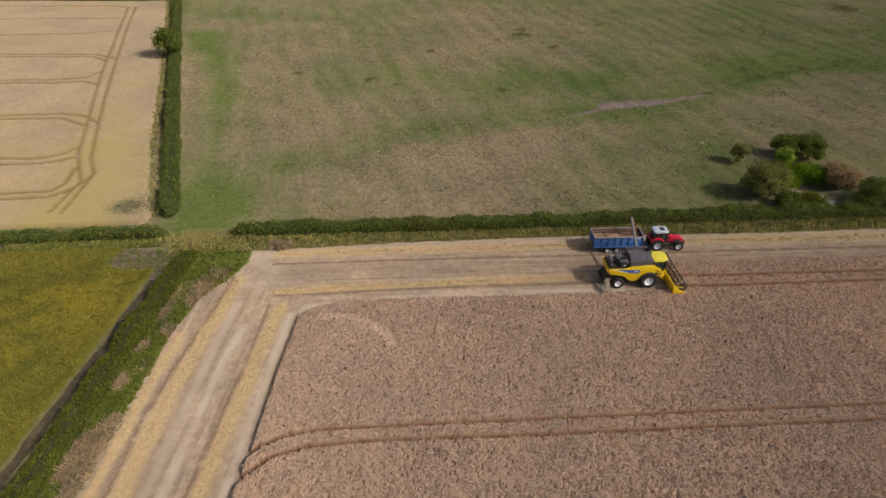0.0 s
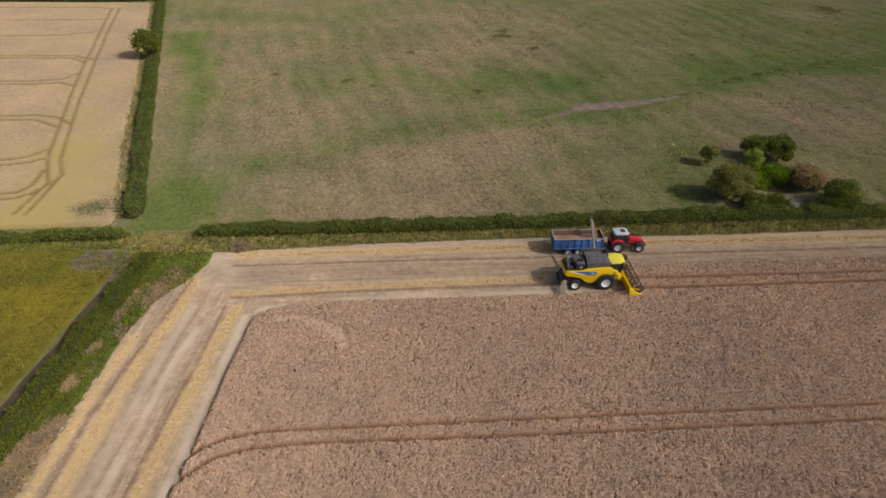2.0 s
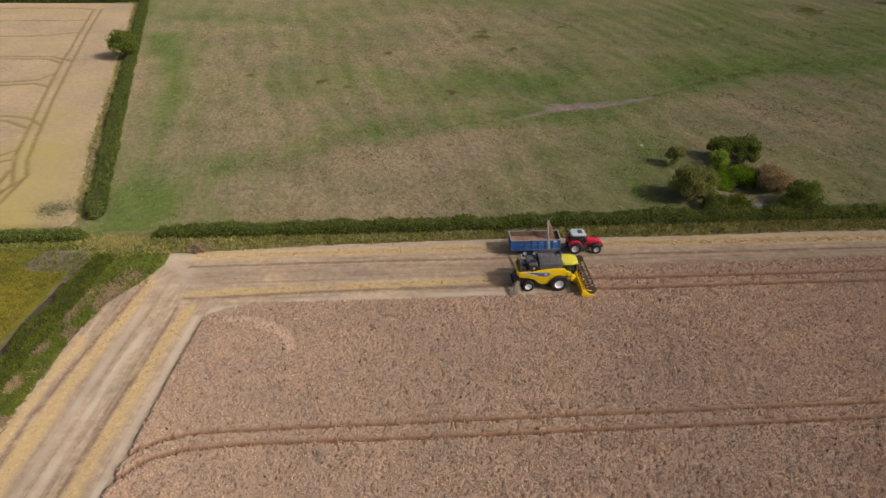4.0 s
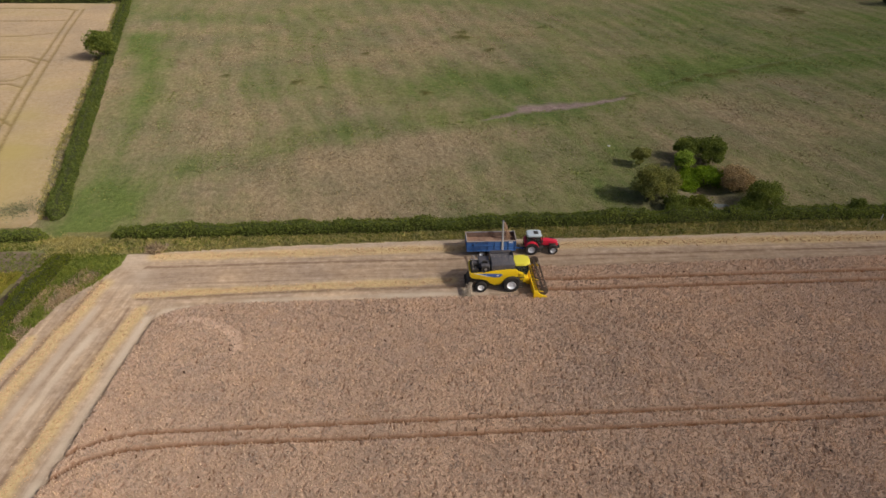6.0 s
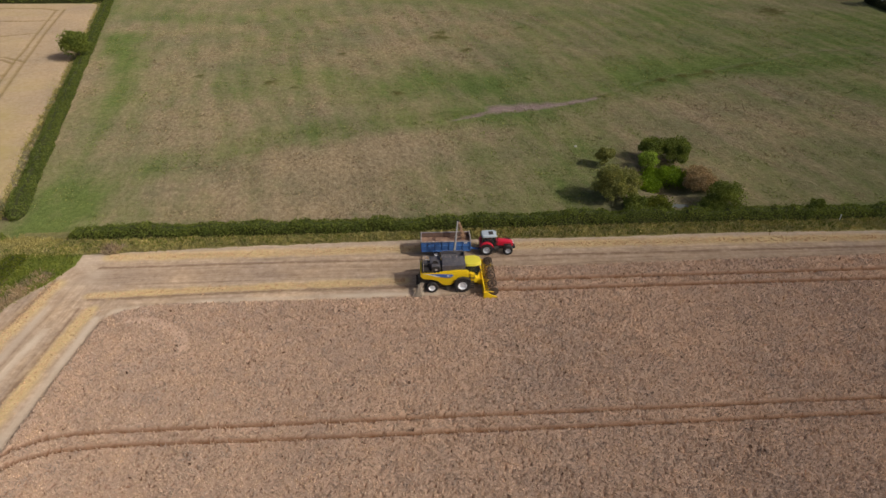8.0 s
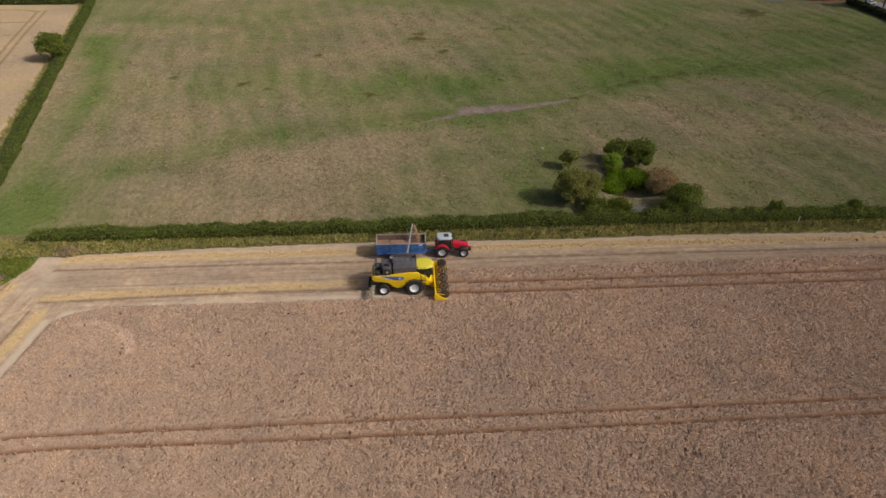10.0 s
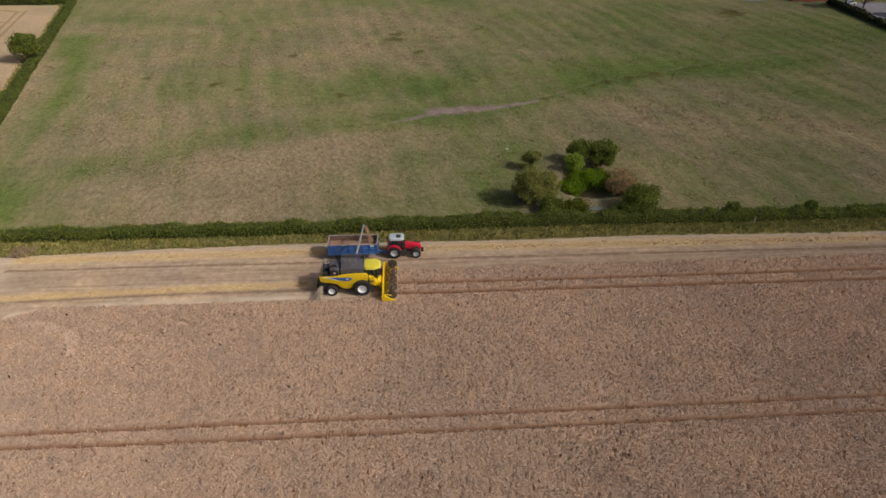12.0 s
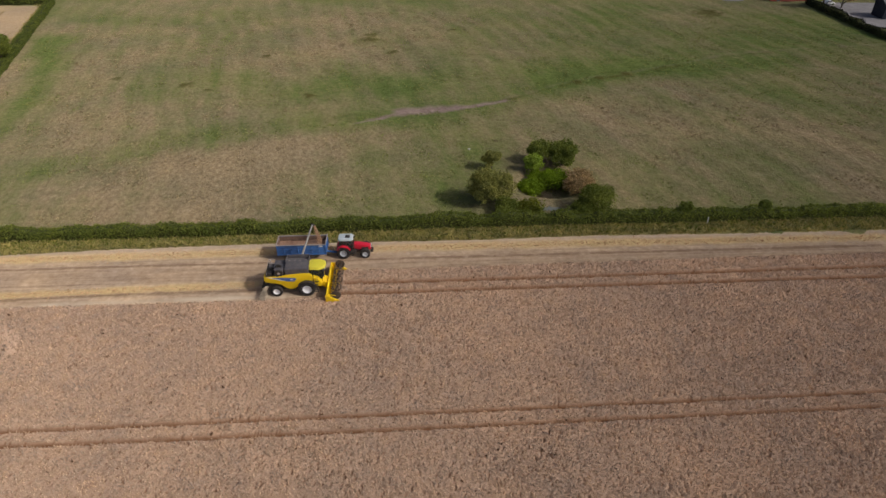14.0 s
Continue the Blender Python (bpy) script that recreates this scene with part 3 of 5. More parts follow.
def soil_tone(x, y):
    d = np.min([away(x, y, t) for t in ROW_TRACKS], axis=0)
    band = soft(away(x, y, [(-25, 68.6), (12, 71.2), (60, 75.4), (110, 79)]), 0.6, 1.9) + soft(away(x, y, [(-26.3, 64), (-27.4, 52), (-28.2, 30)]), 0.4, 1.4)
    return np.clip(0.9 * soft(d + 0.25 * vnoise(x, y, 1.1, 40), 0.2, 0.5) + 0.22 * band * (0.5 + vnoise(x, y, 2, 41)), 0, 1)


def pale_tone(x, y):
    d = np.min([away(x, y, t) for t in PALE_TRACKS], axis=0)
    grey = soft(np.hypot(x + 25.5, (y - 69.5) * 1.3), 1, 7) * vnoise(x, y, 3, 43)
    return np.clip(0.8 * soft(d, 0.2, 0.75) * (0.4 + vnoise(x, y, 2.5, 42)) + 0.35 * soft(at_x(VERGE, x) - y, 0.8, 3.2) + 0.7 * grey, 0, 1)


def gold_tone(x, y):
    g = 0.0 * x
    for line, wide in SWATHS:
        g = np.maximum(g, soft(away(x, y, line) + 0.5 * (vnoise(x, y, 1.3, 44) - 0.5), wide * 0.22, wide * 0.62) * (0.7 + 0.5 * vnoise(x, y, 4, 45)))
    return np.clip(g, 0, 1)


tagged(field_grid("stubble_field", (-46, 240, -58, 92), 0.36, headland_inside, lambda x, y, r: 0.025 + 0.03 * r.random(x.shape),
                  {"soil": soil_tone, "pale": pale_tone, "gold": gold_tone, "down": lambda x, y: soft(y - 66 + 0.6 * (x + 22), -3, 3) * soft(x, -19, -15)}, STUBBLE, 0.1), "short cut wheat stubble striped by the harvest", "stubble", kind="structure")
for line, wide in SWATHS:
    straw_row("straw_row", line, wide, int(wide * 100), "loose yellow straw lying in a row on stubble")

# ---- fields across the ditch ----
L_TRAM_A = [(-108.4, 215.9), (-103.4, 201.2), (-99.0, 188.1), (-93.8, 173.6), (-89.7, 160.9), (-84.9, 147.6), (-80.0, 134.3), (-73.2, 116.8), (-68.4, 103.9), (-65.3, 98.2), (-62.9, 94.0), (-62.7, 88.1), (-62.5, 83.4)]
L_TRAM_B = [(-106.6, 218.3), (-102.2, 204.7), (-96.7, 188.1), (-90.6, 171.0), (-86.3, 158.6), (-81.7, 145.7), (-77.6, 134.3), (-69.9, 114.1), (-65.4, 102.7), (-61.9, 96.5), (-61.1, 88.1), (-60.6, 83.2)]
L_ROWS_FAR = [[(-170, 217.2), (-114.9, 219.0), (-107.8, 216.7)], [(-170, 199.8), (-107, 202.5), (-103.4, 203.3)], [(-170, 179), (-107.1, 184.8), (-99.8, 188.7)], [(-170, 163.4), (-94.2, 164.8), (-87.8, 161.5)], [(-170, 161.2), (-94, 162.8), (-89.2, 159.5)],
              [(-170, 142.4), (-94, 144.6), (-88.1, 146.3), (-86.4, 151.4)], [(-170, 140.2), (-92.9, 142.6), (-87.1, 143.8), (-82.9, 141.7)]]
L_ROWS_NEAR = [[(-170, 119.5), (-93.9, 122.4), (-81.5, 123.6), (-76.2, 122.4), (-72.1, 119.2)], [(-170, 117.5), (-92.8, 120.6), (-80.3, 121.1), (-74.1, 117.7)], [(-170, 99), (-81.6, 102.2), (-75.5, 102.3), (-72.1, 103.5), (-69.9, 107)],
               [(-170, 96.5), (-80.1, 99.7), (-74.3, 100.3), (-70.8, 101.2), (-68.6, 102.9)], [(-170, 86), (-73.7, 89.2), (-66, 90.3), (-65, 92.9), (-66.2, 98.6)], [(-170, 84), (-72.6, 87.4), (-65.7, 88.2), (-63.8, 89.8), (-62.5, 92.8), (-61.9, 96.5)]]


def corn_trams(x, y):
    d = np.minimum(away(x, y, L_TRAM_A), away(x, y, L_TRAM_B)) * 1.25
    return np.min([d] + [away(x, y, line) for line in L_ROWS_FAR + L_ROWS_NEAR], axis=0)


def corn_inside(x, y):
    return (x < at_y(FAR_LEFT, y) + 0.4) & (y > at_x(ROW_FAR, x) + 0.8) & (y < 226)


tagged(field_grid("corn_field", (-165, -44, 70, 228), 0.42, corn_inside,
                  lambda x, y, r: np.maximum((0.5 + 0.035 * r.normal(size=x.shape).clip(-2, 2) + 0.1 * (vnoise(x, y, 4, 51) - 0.5)) * (1 - 0.6 * soft(corn_trams(x, y), 0.25, 0.6)), 0.05),
                  {"tram": lambda x, y: 0.9 * soft(corn_trams(x, y), 0.15, 0.6), "pale": lambda x, y: np.clip(1.3 * soft(y, 80, 112) * vnoise(x, y, 12, 52) + 0.8 * soft(np.abs(x - at_y(FAR_LEFT, y) + 9), 2, 9) * soft(y, 100, 160) * vnoise(x, y, 9, 53) + 0.28 * vnoise(x * 0.2, y, 3, 54) * (vnoise(x * 0.3, y, 12, 55) > 0.55), 0, 0.9)}, BARLEY, 0.12),
       "pale golden standing corn with curved wheel lines", "corn crop", kind="structure")

U_TRAM = [[(-70, 52), (-58, 60), (-52, 66), (-48, 70)], [(-72, 44), (-56, 55), (-50, 61)], [(-90, 63), (-60, 65.5), (-47, 66.5)], [(-60, 34), (-50, 44), (-46, 52)]]


def unripe_trams(x, y):
    return np.min([away(x, y, t) for t in U_TRAM], axis=0)


tagged(field_grid("unripe_corn_field", (-150, -38, -58, 76), 0.4, lambda x, y: (x < at_y(DITCH, y) - 1.5) & (y < at_x(ROW_NEAR, x) - 0.6) & (np.hypot(x + 43, (y - 71.5) * 1.8) > 4.2 + 2 * vnoise(x, y, 1.5, 3)),
                  lambda x, y, r: 0.42 + 0.1 * r.normal(size=x.shape).clip(-2, 2) + 0.2 * (vnoise(x, y, 2.5, 61) - 0.5),
                  {"tram": lambda x, y: 0.7 * soft(unripe_trams(x, y), 0.4, 1.6), "pale": lambda x, y: 0.75 * soft(np.abs(away(x, y, [(-70, 30), (-48, 62)]) - 3 * vnoise(x, y, 6, 63)), 0, 9) * vnoise(x, y, 5, 64)}, UNRIPE, 0.12),
       "dense yellow-green unripe corn", "corn crop", kind="structure")

ur = np.random.default_rng(65)
ux, uy = ur.uniform(-82, -39, 130000), ur.uniform(26, 74, 130000)
uk = (ux < at_y(DITCH, uy) - 1.5) & (uy < at_x(ROW_NEAR, ux) - 0.6) & (np.hypot(ux + 43, (uy - 71.5) * 1.8) > 5.2) & (ur.random(len(ux)) < 0.45 + 0.55 * vnoise(ux, uy, 1.1, 66))
ears("unripe_ears", ux[uk], uy[uk], 0.38 + 0.2 * (vnoise(ux[uk], uy[uk], 2.5, 61) - 0.5), 0.22, 0.04, UNRIPE_EAR, 67, "yellow-green unripe corn ears")

# ---- verges and bare ground ----
# ditch soil, darkened to hold the shade of the hedges as well
MUD_AND_SHADE = plain_grain("ditch_soil_and_shade", (0.060, 0.044, 0.027), (0.145, 0.111, 0.068), 1.2)
strip_sheet("verge_ground", VERGE, [(x, y + 2.6) for x, y in HEDGE_FOOT], 0.03, ROUGH_GRASS, "rough dry grass verge under the hedge")
strip_sheet("bank_ground", [(x - 1.6, y) for x, y in DITCH], [(x + 0.3, y) for x, y in HEADLAND], 0.03, ROUGH_GRASS, "rough grass bank beside the stubble", by="y")
strip_sheet("row_ground", ROW_NEAR, [(x, y + 1.4) for x, y in ROW_FAR], 0.03, ROUGH_GRASS, "rough grass and ditch beside a hedge")
strip_sheet("edge_ground", [(x - 2.2, y) for x, y in FAR_LEFT], [(x + 0.4, y) for x, y in FAR_HEDGE], 0.045, ROUGH_GRASS, "dry grass edge of the corn field", by="y")
# dark strip where the bank hedge throws its shade, along with the ditch
strip_sheet("ditch", [(x - 0.7, y) for x, y in DITCH], [(x + 0.5, y) for x, y in DITCH], 0.05, MUD_AND_SHADE, "dark ditch at the foot of a bank with hedge shade in its colour", by="y", category="ditch")
strip_sheet("bare_patch", [(-49, 69), (-37.6, 66)], [(-49, 74), (-37.6, 74)], 0.06, SOIL, "grey bare soil patch in the field corner", 1.0)
# dark strip down the far hedge's shaded side, shade in its colour
strip_sheet("edge_ditch_shade", [(x - 2.1, y) for x, y in FAR_HEDGE], [(x - 0.9, y) for x, y in FAR_HEDGE], 0.075, MUD_AND_SHADE, "dark ditch strip with the field hedge shade in its colour", by="y", category="ditch")
strip_sheet("row_ditch", [(-190, 64.0), (-64, 73.6), (-52.4, 74.7), (-41, 75.4)], [(-190, 65.2), (-67.3, 74.6), (-55, 75.5), (-43.0, 76.7)], 0.07, MUD_AND_SHADE, "dark stony ditch beside a hedge", category="ditch")
strip_sheet("corner_grass", [(-36.2, 68.5), (-29.8, 66.0), (-27.8, 72.4)], [(-36.2, 74.0), (-29.8, 73.6), (-27.8, 74)], 0.07, GREEN_FLOOR, "bright green grass in the field corner", 1.0)

gr = np.random.default_rng(77)
blades("dry_verge_grass", strip_points([(x, y + 0.1) for x, y in VERGE[:-1]] + [(150, 86.3)], [(x, y + 0.5) for x, y in HEDGE_FOOT[:-1]] + [(150, 90.8)], 9000, gr), 0.5, 0.055, DRY_BLADE, 1, "long dry yellow grass along a hedge")
blades("green_verge_grass", strip_points([(x, y + 0.3) for x, y in VERGE[:-1]] + [(150, 86.3)], HEDGE_FOOT[:-1] + [(150, 90.3)], 3000, gr, power=0.8), 0.45, 0.08, GREEN_BLADE, 2, "green grass among dry verge grass")
bank = strip_points([(x + 0.2, y) for x, y in BANK_FOOT[:-1]] + [(-36.9, 20)], HEADLAND[1:-1] + [(-34, 20)], 5200, gr, "y")
dry = vnoise(bank[:, 0], bank[:, 1] * 0.6, 1.7, 78) + 0.3 * gr.random(len(bank)) > 0.72
blades("dry_bank_grass", bank[dry], 0.5, 0.07, PINK_BLADE, 3, "long pinkish dry grass beside a bank")
blades("green_bank_grass", bank[~dry], 0.42, 0.07, GREEN_BLADE, 4, "green grass between bank and stubble")
blades("ditch_grass", strip_points(ROW_NEAR[1:-1], [(x, y - 0.6) for x, y in ROW_HEDGE[1:]], 1500, gr), 0.4, 0.08, GREEN_BLADE, 5, "rank grass in a shallow ditch")
blades("dry_ditch_grass", strip_points(ROW_NEAR[1:-1], [(x, y - 0.6) for x, y in ROW_HEDGE[1:]], 500, gr), 0.45, 0.07, DRY_BLADE, 6, "dry grass in a shallow ditch")
blades("field_edge_grass", strip_points([(x - 1.4, y) for x, y in FAR_LEFT], [(x - 1.4, y) for x, y in FAR_HEDGE], 1500, gr, "y"), 0.6, 0.09, DRY_BLADE, 7, "tall dry grass at the edge of a corn field")
junction = np.stack([gr.normal(-38.0, 1.9, 620), gr.normal(76.3, 0.8, 620)], -1)
blades("brown_brush", junction, 0.6, 0.06, DRY_BLADE, 8, "tall brown grass where the hedges meet")
corner = np.array([(x, y) for x, y in zip(gr.uniform(-35.5, -28.6, 500), gr.uniform(66, 73.8, 500)) if x < at_y(HEADLAND, y) + 0.6])
blades("corner_grass_blades", corner, 0.4, 0.09, GREEN_BLADE, 9, "fresh green grass in the field corner")

# ---- hedges ----
hedge("hedge", [(x, y + 0.9) for x, y in HEDGE_FOOT if x > -33][:-1] + [(150, 91.2)], 1.9, 1.75, 330, 0.14, HEDGE_LEAF, 11, "long clipped green hawthorn hedge above a grassy verge")
hedge("hedge", [(-36.6, 73.0), (-36.8, 69), (-37.4, 56), (-37.7, 44), (-38.0, 34.7), (-38.8, 18)], 2.5, 1.25, 330, 0.15, FRESH_LEAF, 12, "low bright green hedge along a bank")
hedge("hedge", [(x + 0.4, y) for x, y in FAR_HEDGE], 2.5, 1.6, 230, 0.17, FIELD_HEDGE_LEAF, 13, "green hedge between pasture and corn field")
hedge("hedge", [(-120, 71.3)] + ROW_HEDGE[1:], 1.9, 1.4, 220, 0.16, HEDGE_LEAF, 14, "low green hedge between two corn fields")
hedge("hedge", [(-190, 226), (-97, 231)], 3.0, 3.5, 60, 0.45, HEDGE_LEAF, 15, "dark distant hedge behind the corn field")
hedge("hedge", [(167.6, 236), (168.6, 222), (168.8, 206.9), (170.6, 192), (176, 168)], 2.4, 1.9, 90, 0.3, DARK_LEAF, 16, "dark tall hedge beside a farmyard")


# ---- trees and bushes ----
def tube(bm, a, b, r0, r1, sides=8):
    """A tapered round bar from a to b."""
    a, b = Vector(a), Vector(b)
    m = Matrix.Translation((a + b) / 2) @ (b - a).to_track_quat("Z", "Y").to_matrix().to_4x4()
    bmesh.ops.create_cone(bm, cap_ends=True, segments=sides, radius1=r0, radius2=r1, depth=(b - a).length, matrix=m)


def part(name, bm, material, parent, label="", smooth=True):
    me = bpy.data.meshes.new(name)
    bm.to_mesh(me)
    bm.free()
    me.materials.append(material)
    if smooth:
        me.shade_smooth()
        me.set_sharp_from_angle(angle=radians(38))
    ob = new(name, me)
    ob.parent = parent
    if label:
        ob["label"] = label
    return ob


def tree(name, at, trunk_h, crown_r, crown_h, leaf, count, mat_leaf, seed, label, category="tree", trunk_r=0.18, clumps=40, lumpy=0.33):
    """A trunk with limbs and an uneven crown of leaf clumps with gaps between them."""
    r = np.random.default_rng(seed)
    base = tagged(new(name), label, category)
    base.location = (*at, -float(pit(at[0], at[1])))
    mid = trunk_h + crown_h * 0.45
    bm = bmesh.new()
    tube(bm, (0, 0, -0.1), (0.05, 0.04, trunk_h * 0.6), trunk_r * 1.25, trunk_r)
    tube(bm, (0.05, 0.04, trunk_h * 0.58), (0, 0, mid), trunk_r, trunk_r * 0.55)
    part("trunk", bm, BARK, base)
    d = r.normal(size=(clumps, 3))
    d /= np.linalg.norm(d, axis=1)[:, None]
    d[:, 2] = np.where(d[:, 2] < -0.55, -d[:, 2], d[:, 2])
    k = r.uniform(0.45, 0.86, clumps)[:, None]
    centre = d * k * np.array((crown_r, crown_r, crown_h / 2)) + np.array((0, 0, trunk_h + crown_h / 2))
    for i in range(0, clumps, max(1, clumps // 7)):
        bm = bmesh.new()
        z = r.uniform(0.55, 1.0) * trunk_h
        tube(bm, (0, 0, z), centre[i], trunk_r * 0.45, trunk_r * 0.12, 6)
        part("limb", bm, BARK, base)
    size = r.uniform(lumpy * 0.7, lumpy * 1.25, clumps) * crown_r
    which = r.integers(0, clumps, count)
    o = r.normal(size=(count, 3))
    o /= np.linalg.norm(o, axis=1)[:, None]
    o *= (r.uniform(0.55, 1.12, count) * size[which])[:, None]
    o[:, 2] *= 0.8
    pts = centre[which] + o
    pts[:, 2] = np.maximum(pts[:, 2], 0.1)
    lv, lf = leaf_quads(pts, leaf, r, 0.2)
    crown = new("crown", mesh_of("crown", lv, lf, 4, [mat_leaf]))
    crown.parent = base
    return base


tree("hedgerow_tree", (-73.8, 163.5), 1.3, 3.6, 6.3, 0.24, 8500, OAK_LEAF, 21, "round dark green hedgerow tree", trunk_r=0.28, clumps=60, lumpy=0.36)
tree("bush", (51.0, 104.2), 0.0, 1.9, 3.6, 0.14, 5200, WILLOW_LEAF, 22, "small round grey-green bush in pasture", "bush", 0.08, 26)
tree("bush", (49.2, 91.2), 0.1, 2.9, 6.0, 0.17, 8500, WILLOW_LEAF, 23, "large grey-green bush behind the hedge", "bush", 0.16, 60, 0.34)
tree("bush", (51.8, 91.8), 0.1, 2.4, 5.2, 0.17, 5000, WILLOW_LEAF, 35, "grey-green bush behind the hedge", "bush", 0.16, 50, 0.34)
tree("bush", (52.6, 88.2), 0.1, 2.2, 2.4, 0.17, 2800, HEDGE_LEAF, 38, "green bush grown against the hedge", "bush", 0.1, 26, 0.36)
tree("bush", (56.4, 88.6), 0.05, 2.3, 1.9, 0.16, 2400, FRESH_LEAF, 40, "low green bush grown against the hedge", "bush", 0.08, 26, 0.36)
tree("young_tree", (58.4, 103.2), 0.3, 1.8, 3.7, 0.17, 2900, LIME_LEAF, 24, "young lime-green tree with pale stems", "tree", 0.08, 28, 0.36)
tree("tree", (59.8, 106.4), 0.1, 2.7, 4.2, 0.17, 5600, OAK_LEAF, 25, "olive green small tree among bushes", "tree", 0.12, 38)
tree("tree", (63.8, 105.6), 0.0, 2.9, 4.6, 0.17, 7600, OAK_LEAF, 26, "olive green leaning small tree among bushes", "tree", 0.13, 46)
tree("thicket", (57.6, 98.6), 0.05, 2.4, 2.4, 0.16, 3800, BRAMBLE_LEAF, 27, "bright green bramble thicket", "bush", 0.06, 40)
tree("thicket", (61.8, 100.2), 0.05, 3.2, 3.2, 0.16, 4400, BRAMBLE_LEAF, 28, "bright green bramble thicket", "bush", 0.06, 40)
tree("thicket", (59.4, 101.2), 0.05, 2.4, 2.5, 0.16, 3200, BRAMBLE_LEAF, 36, "bright green bramble thicket", "bush", 0.06, 30)
tree("dry_thicket", (65.2, 95.8), 0.05, 2.9, 3.0, 0.15, 5600, DRY_LEAF, 29, "dry brown thicket with bare twigs", "bush", 0.09, 48)
tree("dry_thicket", (66.0, 99.2), 0.05, 2.7, 2.6, 0.15, 3200, DRY_LEAF, 37, "dry brown thicket with bare twigs", "bush", 0.09, 34)
tree("bush", (64.4, 87.8), 0.05, 2.3, 2.3, 0.16, 3400, HEDGE_LEAF, 30, "dark green bush grown into the hedge", "bush", 0.09, 40)
tree("bush", (67.2, 89.2), 0.05, 3.2, 4.2, 0.16, 5400, HEDGE_LEAF, 31, "dark green bush grown into the hedge", "bush", 0.09, 36)
tree("bush", (80.3, 87.2), 0.2, 1.3, 2.9, 0.15, 2000, OAK_LEAF, 32, "dark round bush standing out of the hedge", "bush", 0.08, 22)
tree("bush", (93.0, 88.0), 0.2, 1.3, 2.7, 0.15, 2000, HEDGE_LEAF, 33, "dark round bush standing out of the hedge", "bush", 0.08, 22)
tree("yard_tree", (176.0, 229.0), 1.5, 3.6, 5.5, 0.3, 2600, DRY_LEAF, 34, "thin tree with sparse autumn leaves by a yard", "tree", 0.25, 40)
tree("yard_tree", (169.8, 229.6), 3.8, 3.3, 6.0, 0.28, 4200, OAK_LEAF, 39, "tall dark green tree beside a farmyard", "tree", 0.3, 46)

# ---- small things in the grass ----
STONE = plain_grain("pale_stone", (0.36, 0.35, 0.33), (0.58, 0.56, 0.53), 3.0)
WEATHERED = plain_grain("weathered_white_post", (0.55, 0.54, 0.50), (0.72, 0.71, 0.68), 4.0)


def stone(at, size, seed, label, group=""):
    """A rounded, uneven field stone."""
    bm = bmesh.new()
    bmesh.ops.create_icosphere(bm, subdivisions=2, radius=1)
    for v in bm.verts:
        v.co *= 1 + 0.35 * noise.noise(v.co * 1.3 + Vector((seed, 0, 0)))
        v.co = Vector((v.co.x * size, v.co.y * size * 0.8, v.co.z * size * 0.6))
    ob = part("stone", bm, STONE, None)
    ob.location = (*at, size * 0.3)
    tagged(ob, label, "stone", group)


stone((47.1, 112.2), 0.3, 1, "pale grey field stone in pasture")
sr = np.random.default_rng(88)
for k in range(46):
    x = sr.uniform(-66, -46)
    stone((x, at_x(ROW_NEAR, x) + sr.uniform(0.3, 1.3)), sr.uniform(0.10, 0.24), 5 + k, "small pale stone in a ditch", "stones in the ditch")
bm = bmesh.new()
tube(bm, (0, 0, -0.2), (0, 0, 1.25), 0.09, 0.08, 10)
tube(bm, (0, 0, 1.25), (0, 0, 1.32), 0.08, 0.03, 10)
post = tagged(part("marker_post", bm, WEATHERED, None), "short white post at the foot of a hedge", "post")
post.location = (83.4, 85.3, 0)
blades("dry_tussock", np.stack([gr.normal(-24.6, 0.55, 90), gr.normal(74.9, 0.5, 90)], -1), 0.9, 0.08, PINK_BLADE, 40, "tall pale dry grass tussock at the stubble edge")
blades("bare_patch_weeds", np.stack([gr.uniform(-48.5, -38.5, 420), gr.uniform(68.0, 73.6, 420)], -1), 0.3, 0.07, GREEN_BLADE, 41, "low green weeds on bare soil")
blades("corner_weeds", np.stack([gr.normal(-50.8, 1.5, 700), gr.normal(85.4, 1.3, 700)], -1), 0.7, 0.05, WEED_BLADE, 42, "low green weeds at the corner of the corn")

# ---- pond among the bushes ----
POND = plain_grain("murky_grey_water", (0.10, 0.11, 0.10), (0.17, 0.18, 0.16), 0.6, 0.35, 0.05, 0.3)
strip_sheet("pond", [(55.6, 89.4), (57, 88.8), (60, 88.9), (61.8, 89.5)], [(55.6, 89.5), (57, 89.9), (60, 90.2), (61.8, 89.6)], 0.16, POND, "small grey pond behind the hedge", 0.4, category="pond")

# ---- farmyard far off ----
CONCRETE = plain_grain("yard_concrete", (0.17, 0.16, 0.168), (0.27, 0.255, 0.262), 0.4)
CLADDING = plain_grain("dark_barn_cladding", (0.018, 0.020, 0.034), (0.040, 0.042, 0.060), 0.8, 0.6)
BARN_ROOF = plain_grain("grey_sheet_roof", (0.10, 0.10, 0.11), (0.17, 0.17, 0.18), 0.6, 0.6)
BRICK = plain_grain("red_brick", (0.20, 0.055, 0.040), (0.32, 0.10, 0.075), 1.5)
TILE = plain_grain("red_roof_tile", (0.16, 0.060, 0.045), (0.26, 0.10, 0.08), 1.2)
WHITE_PAINT = plain_grain("white_car_paint", (0.70, 0.70, 0.72), (0.80, 0.80, 0.82), 1.0, 0.3, 0.0, 0.5)
DARK_GLASS = plain_grain("dark_window", (0.02, 0.025, 0.03), (0.04, 0.045, 0.05), 1.0, 0.1, 0.0, 0.5)
strip_sheet("farmyard", [(170.4, 238), (170.6, 206), (171.5, 193)], [(240, 238), (240, 206), (240, 193)], 0.3, CONCRETE, "pale concrete farmyard", 2.0, by="y", category="yard")
